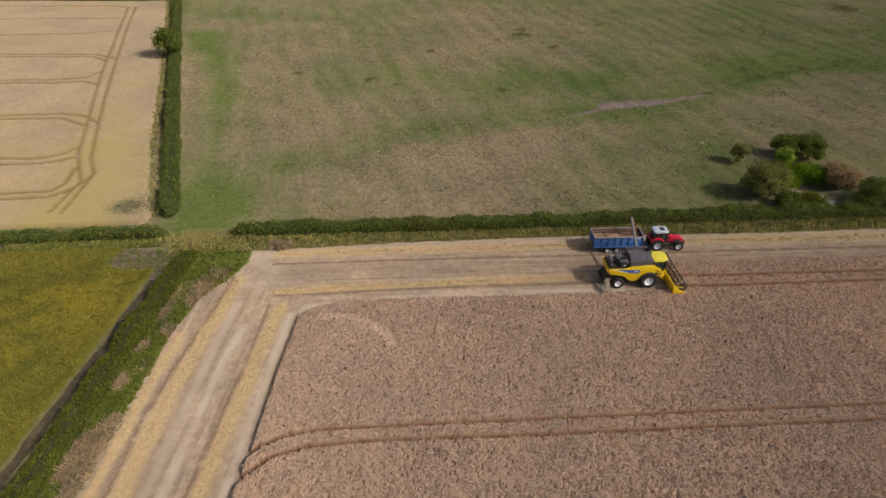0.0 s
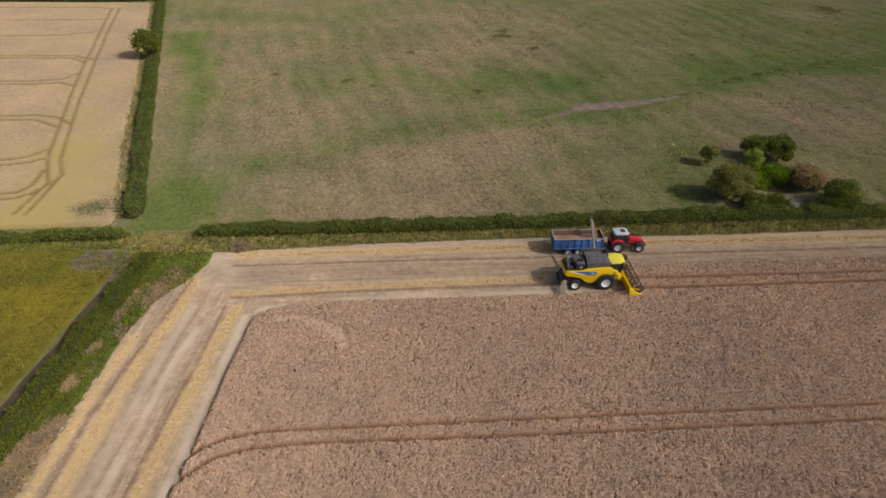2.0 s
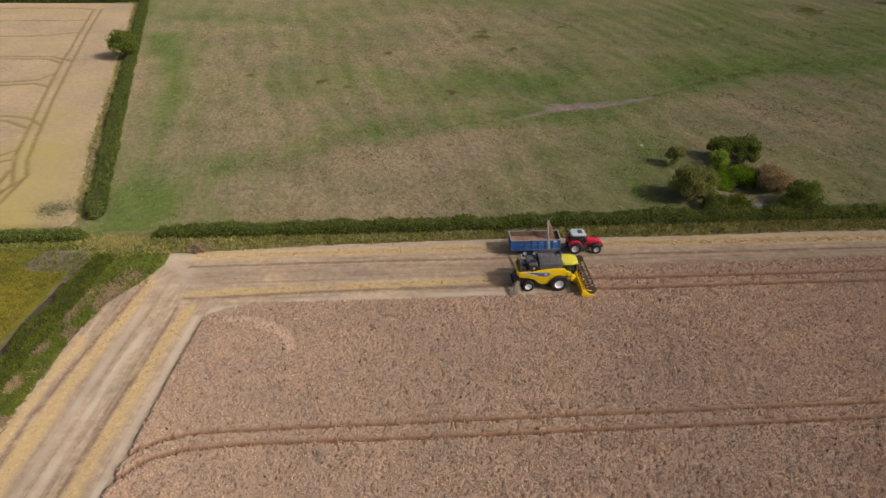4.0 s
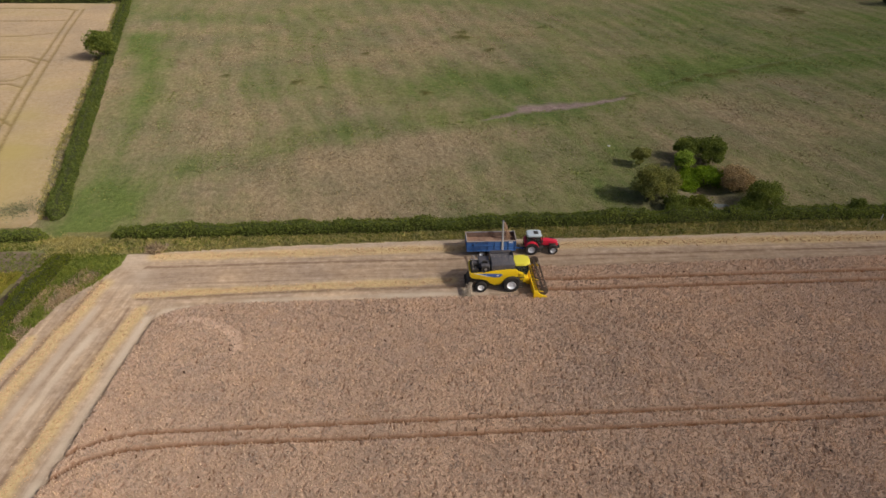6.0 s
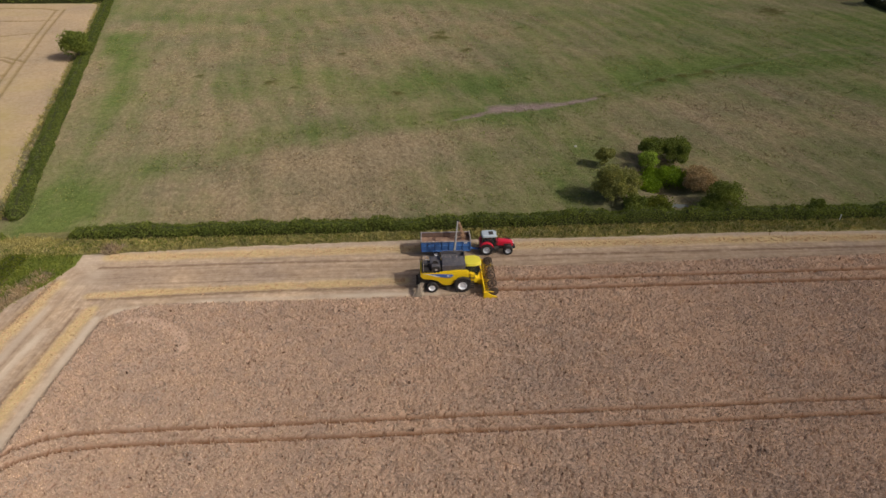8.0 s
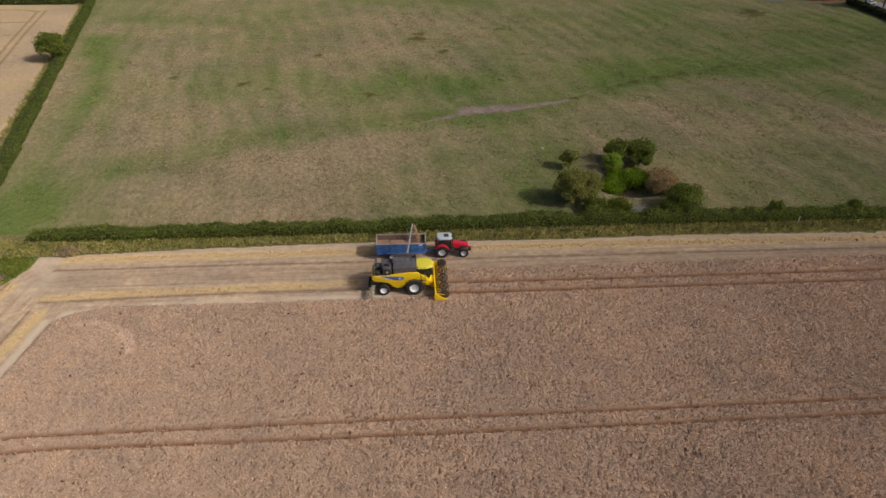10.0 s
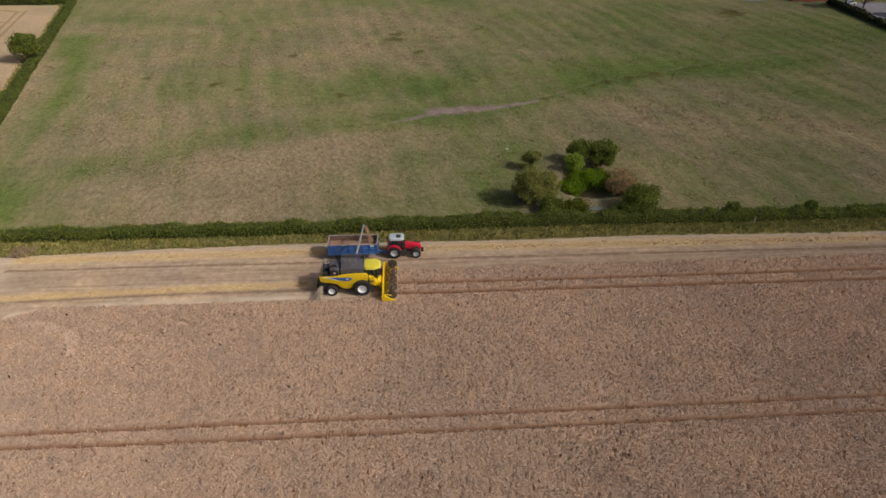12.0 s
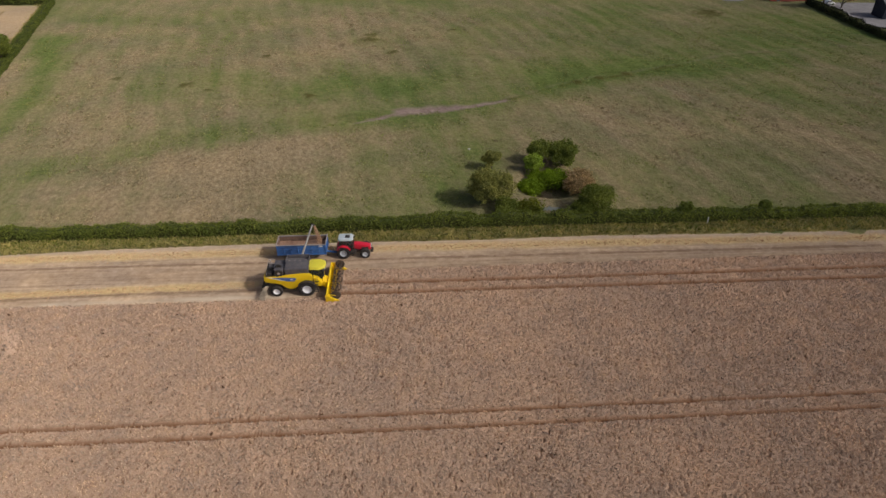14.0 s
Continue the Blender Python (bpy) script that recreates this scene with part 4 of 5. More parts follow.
strip_sheet("farm_track", [(139, 239.0), (142, 238.6), (147, 238.8)], [(139, 239.4), (142, 241.0), (147, 241.6)], 0.3, CONCRETE, "pale farm track behind the pasture", 2.0, category="track")


def box_part(name, x, y, z, material, parent, label=""):
    bm = bmesh.new()
    bmesh.ops.create_cube(bm, size=1, matrix=Matrix.Translation(((x[0] + x[1]) / 2, (y[0] + y[1]) / 2, (z[0] + z[1]) / 2)) @ Matrix.Diagonal((x[1] - x[0], y[1] - y[0], z[1] - z[0], 1)))
    return part(name, bm, material, parent, label, False)


def building(name, at, size, eaves, ridge_z, wall_mat, roof_mat, label, openings, category):
    """A gabled building: walls, a pitched roof with overhang, doors and windows set in its front."""
    b = tagged(new(name), label, category)
    b.location = (*at, 0)
    w, d = size
    bm = bmesh.new()
    prof = [(0, 0), (0, eaves), (d / 2, ridge_z), (d, eaves), (d, 0)]
    rings = [[bm.verts.new((x, y, z)) for y, z in prof] for x in (0, w)]
    for i in range(5):
        bm.faces.new((rings[0][i], rings[0][(i + 1) % 5], rings[1][(i + 1) % 5], rings[1][i]))
    bm.faces.new(rings[0])
    bm.faces.new(rings[1][::-1])
    bmesh.ops.recalc_face_normals(bm, faces=bm.faces)
    part("wall", bm, wall_mat, b, "", False)
    for s in (0, 1):
        bm = bmesh.new()
        y0, y1 = (-0.4, d / 2) if s == 0 else (d + 0.4, d / 2)
        slope = (ridge_z - eaves) / (d / 2)
        pts = [(-0.4, y0, eaves - 0.4 * slope), (w + 0.4, y0, eaves - 0.4 * slope), (w + 0.4, y1, ridge_z), (-0.4, y1, ridge_z)]
        lo = [bm.verts.new((x, y, z + 0.03)) for x, y, z in pts]
        hi = [bm.verts.new((x, y, z + 0.18)) for x, y, z in pts]
        for i in range(4):
            bm.faces.new((lo[i], lo[(i + 1) % 4], hi[(i + 1) % 4], hi[i]))
        bm.faces.new(lo[::-1])
        bm.faces.new(hi)
        bmesh.ops.recalc_face_normals(bm, faces=bm.faces)
        part("roof", bm, roof_mat, b, "", False)
    for nm, x, z, ww, hh in openings:
        o = box_part(nm, (x, x + ww), (-0.06, 0.05), (z, z + hh), DARK_GLASS if nm == "window" else BARN_ROOF, b)
        box_part("frame", (x - 0.08, x + ww + 0.08), (-0.04, 0.02), (z + hh, z + hh + 0.1), WHITE_PAINT, o)
    return b


building("barn", (181.2, 213.5), (16, 6.5), 4.6, 6.2, CLADDING, BARN_ROOF, "dark blue-black clad farm barn", [("door", 5, 0, 5, 4.6)], "barn")
building("brick_outbuilding", (156.8, 239.9), (13.5, 7), 3.4, 5.8, BRICK, TILE, "low red brick farm outbuilding", [("door", 2, 0, 1.1, 2.1), ("window", 5, 1.1, 1.2, 1.1), ("window", 9, 1.1, 1.2, 1.1)], "outbuilding")


def build_car():
    c = tagged(new("parked_car"), "white car parked beside the yard hedge", "car")
    c.matrix_world = pose(173.6, 233.4, 0.3, 0, 0, 8)
    bm = bmesh.new()
    outline = [(-2.1, 0.35), (-2.15, 0.85), (-1.95, 1.0), (-1.2, 1.05), (-0.7, 1.48), (0.6, 1.5), (1.2, 1.02), (1.95, 0.9), (2.1, 0.55), (2.05, 0.32)]
    rings = [[bm.verts.new((x, y, z)) for x, z in outline] for y in (-0.85, 0.85)]
    for i in range(len(outline)):
        j = (i + 1) % len(outline)
        bm.faces.new((rings[0][i], rings[0][j], rings[1][j], rings[1][i]))
    bm.faces.new(rings[0][::-1])
    bm.faces.new(rings[1])
    bmesh.ops.recalc_face_normals(bm, faces=bm.faces)
    bmesh.ops.bevel(bm, geom=bm.edges[:], offset=0.06, segments=2, affect="EDGES")
    part("body", bm, WHITE_PAINT, c)
    for s in (-1, 1):
        box_part("side_window", (-0.85, 0.75), (s * 0.85 - 0.012, s * 0.85 + 0.012), (1.08, 1.4), DARK_GLASS, c)
        for x in (-1.3, 1.3):
            bm = bmesh.new()
            tube(bm, (x, s * 0.66, 0.31), (x, s * 0.88, 0.31), 0.31, 0.31, 16)
            part("wheel", bm, TWIG, c)


build_car()


# ---- materials: machines ----
def paint(name, c, rough=0.35, dust=0.25, spec=0.5):
    """Farm paint under a film of dust."""
    m, nt, b = shader(name, rough, spec)
    film = ramp(nt, noise_tex(nt, 2.3, 5, 0.7), (0.35, 0.0), (0.75, dust))
    colour(nt, b, blend(nt, film, c, (0.42, 0.33, 0.24)))
    rn = ramp(nt, noise_tex(nt, 9, 3, 0.6), (0.3, rough * 0.8), (0.7, min(1.0, rough * 1.6)))
    nt.links.new(rn, b.inputs["Roughness"])
    return m


YELLOW = paint("yellow_paint", (0.86, 0.57, 0.006), 0.35, 0.06)
ROOF_YELLOW = paint("pale_yellow_roof", (0.80, 0.70, 0.05), 0.4, 0.12)
GREY_PANEL = paint("dark_grey_panel", (0.080, 0.077, 0.092), 0.5, 0.2)
BLACK_PART = paint("black_dusty_metal", (0.020, 0.019, 0.020), 0.55, 0.16)
REEL_DARK = paint("dark_brown_reel", (0.045, 0.028, 0.022), 0.6, 0.25)
RUBBER = paint("tyre_rubber", (0.022, 0.021, 0.023), 0.8, 0.12, 0.2)
RIM_WHITE = paint("white_rim", (0.80, 0.80, 0.82), 0.4, 0.08)
RIM_GREY = paint("silver_rim", (0.46, 0.48, 0.54), 0.4, 0.15)
BLUE = paint("blue_trailer_paint", (0.035, 0.140, 0.400), 0.45, 0.14)
DECAL_BLUE = paint("blue_stripe", (0.050, 0.130, 0.420), 0.35, 0.1)
DECAL_WHITE = paint("white_stripe", (0.70, 0.70, 0.72), 0.35, 0.1)
RED = paint("red_tractor_paint", (0.62, 0.010, 0.040), 0.3, 0.05)
ROOF_WHITE = paint("pale_grey_roof", (0.50, 0.56, 0.60), 0.4, 0.1)
PALE_METAL = paint("worn_pale_steel", (0.34, 0.30, 0.29), 0.5, 0.3)
RUST = plain_grain("rusty_trailer_inside", (0.12, 0.075, 0.055), (0.27, 0.18, 0.14), 1.5, 0.8)
GRAIN = plain_grain("wheat_grain", (0.260, 0.150, 0.100), (0.420, 0.270, 0.190), 5.0, 0.9)
FRESH_GRAIN = plain_grain("falling_wheat_grain", (0.450, 0.270, 0.160), (0.620, 0.410, 0.270), 5.0, 0.9)
TUBE = paint("grey_auger_tube", (0.26, 0.25, 0.24), 0.45, 0.25)
LAMP = paint("lamp_glass", (0.75, 0.74, 0.70), 0.15, 0.05)
CHAFF = plain_grain("flying_chaff", (0.52, 0.43, 0.33), (0.70, 0.60, 0.48), 4.0)


def glass_material():
    m, nt, b = shader("tinted_cab_glass", 0.06, 0.5)
    b.inputs["Base Color"].default_value = (0.10, 0.13, 0.13, 1)
    b.inputs["Transmission Weight"].default_value = 0.75
    return m


GLASS = glass_material()


# ---- machine helpers ----
def chamfer(bm, width, segments=1):
    if width:
        sharp = [e for e in bm.edges if len(e.link_faces) == 2 and e.calc_face_angle(0) > 0.35]
        bmesh.ops.bevel(bm, geom=sharp, offset=width, segments=segments, profile=0.6, affect="EDGES", clamp_overlap=True)


def block(name, x, y, z, material, parent, edge=0.03, label="", taper=1.0, turn=None):
    """A rounded block between the given limits; taper narrows its top."""
    bm = bmesh.new()
    bmesh.ops.create_cube(bm, size=1)
    for v in bm.verts:
        k = taper if v.co.z > 0 else 1.0
        v.co = Vector(((x[0] + x[1]) / 2 + v.co.x * (x[1] - x[0]) * k, (y[0] + y[1]) / 2 + v.co.y * (y[1] - y[0]) * k, (z[0] + z[1]) / 2 + v.co.z * (z[1] - z[0])))
    if turn is not None:
        bmesh.ops.transform(bm, matrix=turn, verts=bm.verts)
    chamfer(bm, edge, 2)
    return part(name, bm, material, parent, label)


def side_shape(name, profile, y0, y1, material, parent, edge=0.04, label="", narrow=0.0):
    """A side outline (x, z) drawn out across the machine from y0 to y1."""
    bm = bmesh.new()
    rings = [[bm.verts.new((x, y, z)) for x, z in profile] for y in (y0, y1)]
    n = len(profile)
    for i in range(n):
        bm.faces.new((rings[0][i], rings[0][(i + 1) % n], rings[1][(i + 1) % n], rings[1][i]))
    bm.faces.new(rings[0][::-1])
    bm.faces.new(rings[1])
    bmesh.ops.recalc_face_normals(bm, faces=bm.faces)
    chamfer(bm, edge, 2)
    return part(name, bm, material, parent, label)


def plan_shape(name, outline, z0, z1, material, parent, edge=0.05, label="", top=0.9):
    """A plan outline (x, y) raised from z0 to z1, a little smaller on top."""
    cx, cy = sum(p[0] for p in outline) / len(outline), sum(p[1] for p in outline) / len(outline)
    bm = bmesh.new()
    low = [bm.verts.new((x, y, z0)) for x, y in outline]
    high = [bm.verts.new((cx + (x - cx) * top, cy + (y - cy) * top, z1)) for x, y in outline]
    n = len(outline)
    for i in range(n):
        bm.faces.new((low[i], low[(i + 1) % n], high[(i + 1) % n], high[i]))
    bm.faces.new(low[::-1])
    bm.faces.new(high)
    bmesh.ops.recalc_face_normals(bm, faces=bm.faces)
    chamfer(bm, edge, 2)
    return part(name, bm, material, parent, label)


def lathe(bm, profile, at, sides=28):
    """A shape turned about an axle along y; profile: radius and offset along the axle."""
    rings = []
    for i in range(sides):
        a = 2 * math.pi * i / sides
        rings.append([bm.verts.new((at[0] + r * math.cos(a), at[1] + o, at[2] + r * math.sin(a))) for r, o in profile])
    for i in range(sides):
        p, q = rings[i], rings[(i + 1) % sides]
        for j in range(len(profile) - 1):
            bm.faces.new((p[j], p[j + 1], q[j + 1], q[j]))
    bmesh.ops.recalc_face_normals(bm, faces=bm.faces)


def wheel(parent, x, y, r, w, out, rim_material, lugs=20):
    """A lugged farm tyre, with its dished rim and hub; out: the side that faces away from the machine."""
    bm = bmesh.new()
    lathe(bm, [(r * 0.52, -w * 0.42), (r * 0.72, -w * 0.5), (r * 0.9, -w * 0.47), (r * 0.965, -w * 0.3), (r * 0.97, w * 0.3), (r * 0.9, w * 0.47), (r * 0.72, w * 0.5), (r * 0.52, w * 0.42)], (x, y, r))
    for i in range(lugs):
        for s in (-1, 1):
            a = 2 * math.pi * (i + 0.25 * s) / lugs
            m = Matrix.Translation((x, y, r)) @ Matrix.Rotation(-a, 4, "Y") @ Matrix.Translation((r * 0.96, s * w * 0.24, 0)) @ Matrix.Rotation(s * 0.6, 4, "X") @ Matrix.Diagonal((r * 0.08, w * 0.46, r * 0.07, 1))
            bmesh.ops.create_cube(bm, size=1, matrix=m)
    tyre = part("wheel", bm, RUBBER, parent, "black lugged tyre")
    bm = bmesh.new()
    o = out * w
    lathe(bm, [(r * 0.56, o * 0.41), (r * 0.52, o * 0.44), (r * 0.48, o * 0.32), (r * 0.30, o * 0.16), (r * 0.16, o * 0.16), (r * 0.15, o * 0.30), (0.001, o * 0.30)], (x, y, r), 24)
    lathe(bm, [(r * 0.58, -o * 0.36), (r * 0.3, -o * 0.2), (0.001, -o * 0.2)], (x, y, r), 16)
    part("rim", bm, rim_material, tyre, "pale steel rim")
    return tyre


def bar(name, a, b, r, material, parent, label="", sides=10, r1=None):
    bm = bmesh.new()
    tube(bm, a, b, r, r if r1 is None else r1, sides)
    return part(name, bm, material, parent, label)


# ---- combine harvester ----
COMBINE_AT = pose(25.22, 68.0, 0.03, 0, 0, 4.4)


def build_combine():
    c = tagged(new("combine_harvester"), "yellow combine harvester with dark grain tank cutting wheat", "combine harvester")
    c.matrix_world = COMBINE_AT
    side = [(-5.20, 2.22), (-5.36, 2.56), (-5.24, 2.92), (-4.6, 2.95), (-3.6, 2.98), (-2.4, 3.16), (-0.6, 3.32), (0.55, 3.30), (0.82, 3.05), (0.86, 2.18), (0.45, 2.22), (-0.25, 2.20), (-0.80, 1.92),
            (-1.15, 1.42), (-1.55, 1.08), (-2.2, 1.02), (-2.75, 1.30), (-3.2, 1.78), (-4.0, 2.02), (-4.7, 2.10)]
    side_shape("side_panel", side, -1.55, -1.28, YELLOW, c, 0.06, "yellow sculpted side panel")
    side_shape("side_panel", side, 1.28, 1.55, YELLOW, c, 0.06, "yellow sculpted side panel")
    side_shape("body", [(-5.1, 1.9), (-5.2, 2.9), (-4.5, 2.95), (0.6, 3.1), (0.7, 1.5), (0.2, 1.2), (-2.0, 0.75), (-3.6, 0.95), (-4.9, 1.5)], -1.26, 1.26, BLACK_PART, c, 0.03, "black machine body between the side panels")
    block("rear_hood", (-5.42, -5.12), (-1.25, 1.25), (2.25, 2.86), YELLOW, c, 0.08, "yellow rear hood")
    side_shape("straw_chopper", [(-5.1, 1.85), (-5.45, 1.55), (-5.75, 1.0), (-5.5, 0.9), (-4.8, 1.25)], -1.1, 1.1, BLACK_PART, c, 0.03, "black straw chopper")
    for k in range(6):
        block("deflector", (-5.95, -5.5), (-0.95 + 0.36 * k, -0.90 + 0.36 * k), (0.85, 1.15), BLACK_PART, c, 0.01)
    # stripe on the side
    for y0, y1 in ((-1.575, -1.552), (1.552, 1.575)):
        side_shape("side_stripe", [(-4.45, 2.94), (-3.0, 2.88), (-1.45, 2.80), (-1.15, 2.62), (-1.60, 2.26), (-2.5, 2.32), (-3.4, 2.66)], y0, y1, DECAL_BLUE, c, 0.004, "blue side stripe")
        side_shape("stripe_tail", [(-5.00, 2.98), (-4.40, 2.95), (-3.36, 2.64), (-2.75, 2.36), (-3.5, 2.52), (-4.2, 2.76)], y0 - 0.004 if y0 < 0 else y0, y1 if y0 < 0 else y1 + 0.004, DECAL_WHITE, c, 0.003, "white tail of the stripe")
        side_shape("badge", [(-1.95, 2.66), (-1.62, 2.62), (-1.72, 2.44), (-2.0, 2.48)], y0 - 0.008 if y0 < 0 else y0, y1 if y0 < 0 else y1 + 0.008, DECAL_WHITE, c, 0.003, "pale badge shape")
    # front mudguards
    for y0, y1 in ((-1.95, -1.5), (1.5, 1.95)):
        arch = [(1.27 * math.cos(a), 1.10 + 1.27 * math.sin(a)) for a in np.linspace(0.55, 2.75, 9)] + [(1.19 * math.cos(a), 1.10 + 1.19 * math.sin(a)) for a in np.linspace(2.75, 0.55, 9)]
        side_shape("mudguard", arch, y0, y1, BLACK_PART, c, 0.01, "black mudguard")
    for s in (-1, 1):
        wheel(c, 0, s * 1.54, 1.10, 0.76, s, RIM_WHITE, 20)
        wheel(c, -3.95, s * 1.48, 0.80, 0.56, s, RIM_WHITE, 18)
    bar("front_axle", (0, -1.3, 1.02), (0, 1.3, 1.02), 0.2, BLACK_PART, c)
    bar("rear_axle", (-3.95, -1.3, 0.78), (-3.95, 1.3, 0.78), 0.14, BLACK_PART, c)
    # engine deck
    block("engine_deck", (-5.10, -2.60), (-1.24, 1.24), (2.96, 3.10), BLACK_PART, c, 0.03, "black engine deck")
    block("deck_wall", (-5.14, -5.03), (-1.2, 1.2), (3.05, 3.42), BLACK_PART, c, 0.03)
    block("engine_cover", (-4.15, -2.75), (-0.6, 1.15), (3.08, 3.86), GREY_PANEL, c, 0.07, "dark grey engine cover")
    block("air_intake", (-4.9, -4.3), (0.1, 1.0), (3.08, 3.55), GREY_PANEL, c, 0.06)
    block("screen_box", (-3.95, -2.85), (-1.30, -0.62), (3.05, 3.92), GREY_PANEL, c, 0.08, "dark grey radiator box")
    bm = bmesh.new()
    lathe(bm, [(0.54, -0.02), (0.57, -0.08), (0.51, -0.16), (0.46, -0.06), (0.20, -0.07), (0.17, -0.13), (0.001, -0.13)], (-3.40, -1.30, 3.46), 24)
    lathe(bm, [(0.36, -0.02), (0.40, -0.10), (0.32, -0.14), (0.28, -0.04), (0.001, -0.03)], (-3.45, -0.62, 4.02), 20)
    part("rotary_screen", bm, BLACK_PART, c, "round black dust screen")
    bm = bmesh.new()
    lathe(bm, [(0.17, -0.14), (0.15, -0.18), (0.001, -0.18)], (-3.40, -1.30, 3.46), 16)
    part("screen_hub", bm, PALE_METAL, c, "pale hub of the dust screen")
    bar("exhaust", (-4.6, 0.75, 3.4), (-4.75, 0.8, 4.15), 0.08, PALE_METAL, c, "pale exhaust pipe")
    for k in range(2):
        bar("handrail", (-5.0 + 0.8 * k, 1.15, 3.1), (-5.0 + 0.8 * k, 1.15, 3.95), 0.025, PALE_METAL, c)
    bar("handrail", (-5.0, 1.15, 3.95), (-4.2, 1.15, 3.95), 0.025, PALE_METAL, c)
    # grain tank
    bm = bmesh.new()
    foot = [(-2.55, -1.28), (0.32, -1.28), (0.32, 1.28), (-2.55, 1.28)]
    rim = [(-2.68, -1.34), (0.40, -1.34), (0.40, 1.34), (-2.68, 1.34)]
    lip = [(-2.55, -1.22), (0.28, -1.22), (0.28, 1.22), (-2.55, 1.22)]
    deep = [(-2.2, -0.95), (-0.05, -0.95), (-0.05, 0.95), (-2.2, 0.95)]
    loops = [[bm.verts.new((x, y, z)) for x, y in q] for q, z in ((foot, 3.08), (rim, 3.98), (lip, 4.0), (deep, 3.72))]
    for p, q in zip(loops, loops[1:]):
        for i in range(4):
            bm.faces.new((p[i], p[(i + 1) % 4], q[(i + 1) % 4], q[i]))
    bm.faces.new(loops[-1])
    bm.faces.new(loops[0][::-1])
    bmesh.ops.recalc_face_normals(bm, faces=bm.faces)
    chamfer(bm, 0.025, 1)
    part("grain_tank", bm, GREY_PANEL, c, "dark grey open grain tank")
    side_shape("tank_flap", [(-2.66, 3.98), (0.38, 3.98), (0.26, 4.50), (-2.54, 4.50)], 1.30, 1.36, GREY_PANEL, c, 0.02, "raised grey tank flap")
    tilt = Matrix.Translation((0, -1.22, 3.97)) @ Matrix.Rotation(radians(13), 4, "X")
    cover = block("tank_cover", (-2.55, 0.28), (0, 1.55), (0, 0.06), GREY_PANEL, c, 0.02, "dusty grey tank cover propped open", turn=tilt)
    for k in range(3):
        block("cover_rib", (-2.05 + 0.85 * k, -1.98 + 0.85 * k), (0.06, 1.5), (0.06, 0.10), GREY_PANEL, cover, 0.01, turn=tilt)
    for k in range(4):
        block("catch", (-2.2 + 0.72 * k, -2.10 + 0.72 * k), (1.36, 1.48), (0.06, 0.12), PALE_METAL, cover, 0.008, turn=tilt)
    for x in (-2.62, 0.34):
        block("tank_flap", (x - 0.03, x + 0.03), (-0.1, 1.3), (3.98, 4.42), GREY_PANEL, c, 0.02, "raised grey tank flap")
    # pipework and boxes on the engine deck
    bar("air_pipe", (-4.2, -0.2, 3.62), (-5.0, -0.35, 3.5), 0.13, BLACK_PART, c, "black air pipe", 12)
    bar("air_pipe", (-4.15, 0.5, 3.75), (-4.8, 0.55, 3.72), 0.09, PALE_METAL, c, "pale exhaust pipe", 12)
    block("fuel_tank", (-5.0, -4.3), (-1.2, -0.55), (3.08, 3.38), BLACK_PART, c, 0.06, "black fuel tank")
    bar("handrail", (-5.0, -1.2, 3.1), (-5.0, -1.2, 3.85), 0.025, PALE_METAL, c)
    bar("handrail", (-5.0, -1.2, 3.85), (-5.0, 1.15, 3.92), 0.025, PALE_METAL, c)
    # cab
    block("cab_base", (0.70, 2.05), (-1.05, 1.05), (1.55, 2.12), YELLOW, c, 0.08, "yellow cab base")
    side_shape("front_fairing", [(0.88, 2.75), (1.55, 2.55), (2.0, 1.75), (1.85, 1.30), (1.15, 1.35), (0.95, 1.9)], -1.50, -0.95, YELLOW, c, 0.07, "yellow front fairing")
    side_shape("front_fairing", [(0.88, 2.75), (1.55, 2.55), (2.0, 1.75), (1.85, 1.30), (1.15, 1.35), (0.95, 1.9)], 0.95, 1.50, YELLOW, c, 0.07, "yellow front fairing")
    side_shape("cab_glass", [(0.62, 2.12), (1.98, 2.12), (2.28, 2.9), (2.12, 3.58), (0.62, 3.58)], -0.98, 0.98, GLASS, c, 0.08, "dark tinted cab glass")
    block("seat", (0.95, 1.45), (-0.28, 0.28), (2.2, 2.75), BLACK_PART, c, 0.08, "black driver seat")
    block("seat_back", (0.85, 1.0), (-0.28, 0.28), (2.7, 3.3), BLACK_PART, c, 0.05)
    for x0, z0, x1, z1 in ((0.62, 2.1, 0.62, 3.6), (1.98, 2.1, 2.24, 2.95), (2.26, 2.9, 2.12, 3.6)):
        for s in (-1, 1):
            bar("cab_pillar", (x0, s * 0.99, z0), (x1, s * 0.99, z1), 0.055, BLACK_PART, c)
    plan_shape("cab_roof", [(0.10, -0.62), (0.50, -1.08), (1.75, -1.12), (2.45, -0.72), (2.55, 0), (2.45, 0.72), (1.75, 1.12), (0.50, 1.08), (0.10, 0.62)], 3.58, 3.92, ROOF_YELLOW, c, 0.07, "pale yellow cab roof")
    for y in (-0.7, -0.35, 0.35, 0.7):
        block("work_lamp", (2.36, 2.47), (y - 0.09, y + 0.09), (3.52, 3.66), LAMP, c, 0.02)
    for s in (-1, 1):
        bar("mirror_arm", (2.1, s * 1.0, 3.5), (2.35, s * 1.55, 3.35), 0.025, BLACK_PART, c)
        block("mirror", (2.30, 2.38), (s * 1.55 - 0.12, s * 1.55 + 0.12), (2.85, 3.4), BLACK_PART, c, 0.03)
    block("platform", (0.55, 1.6), (-1.6, -1.0), (2.08, 2.14), BLACK_PART, c, 0.01, "black access platform")
    for k in range(4):
        block("ladder_step", (1.0, 1.45), (-1.78 - 0.03 * k, -1.58 - 0.03 * k), (0.62 + 0.36 * k, 0.66 + 0.36 * k), BLACK_PART, c, 0.008)
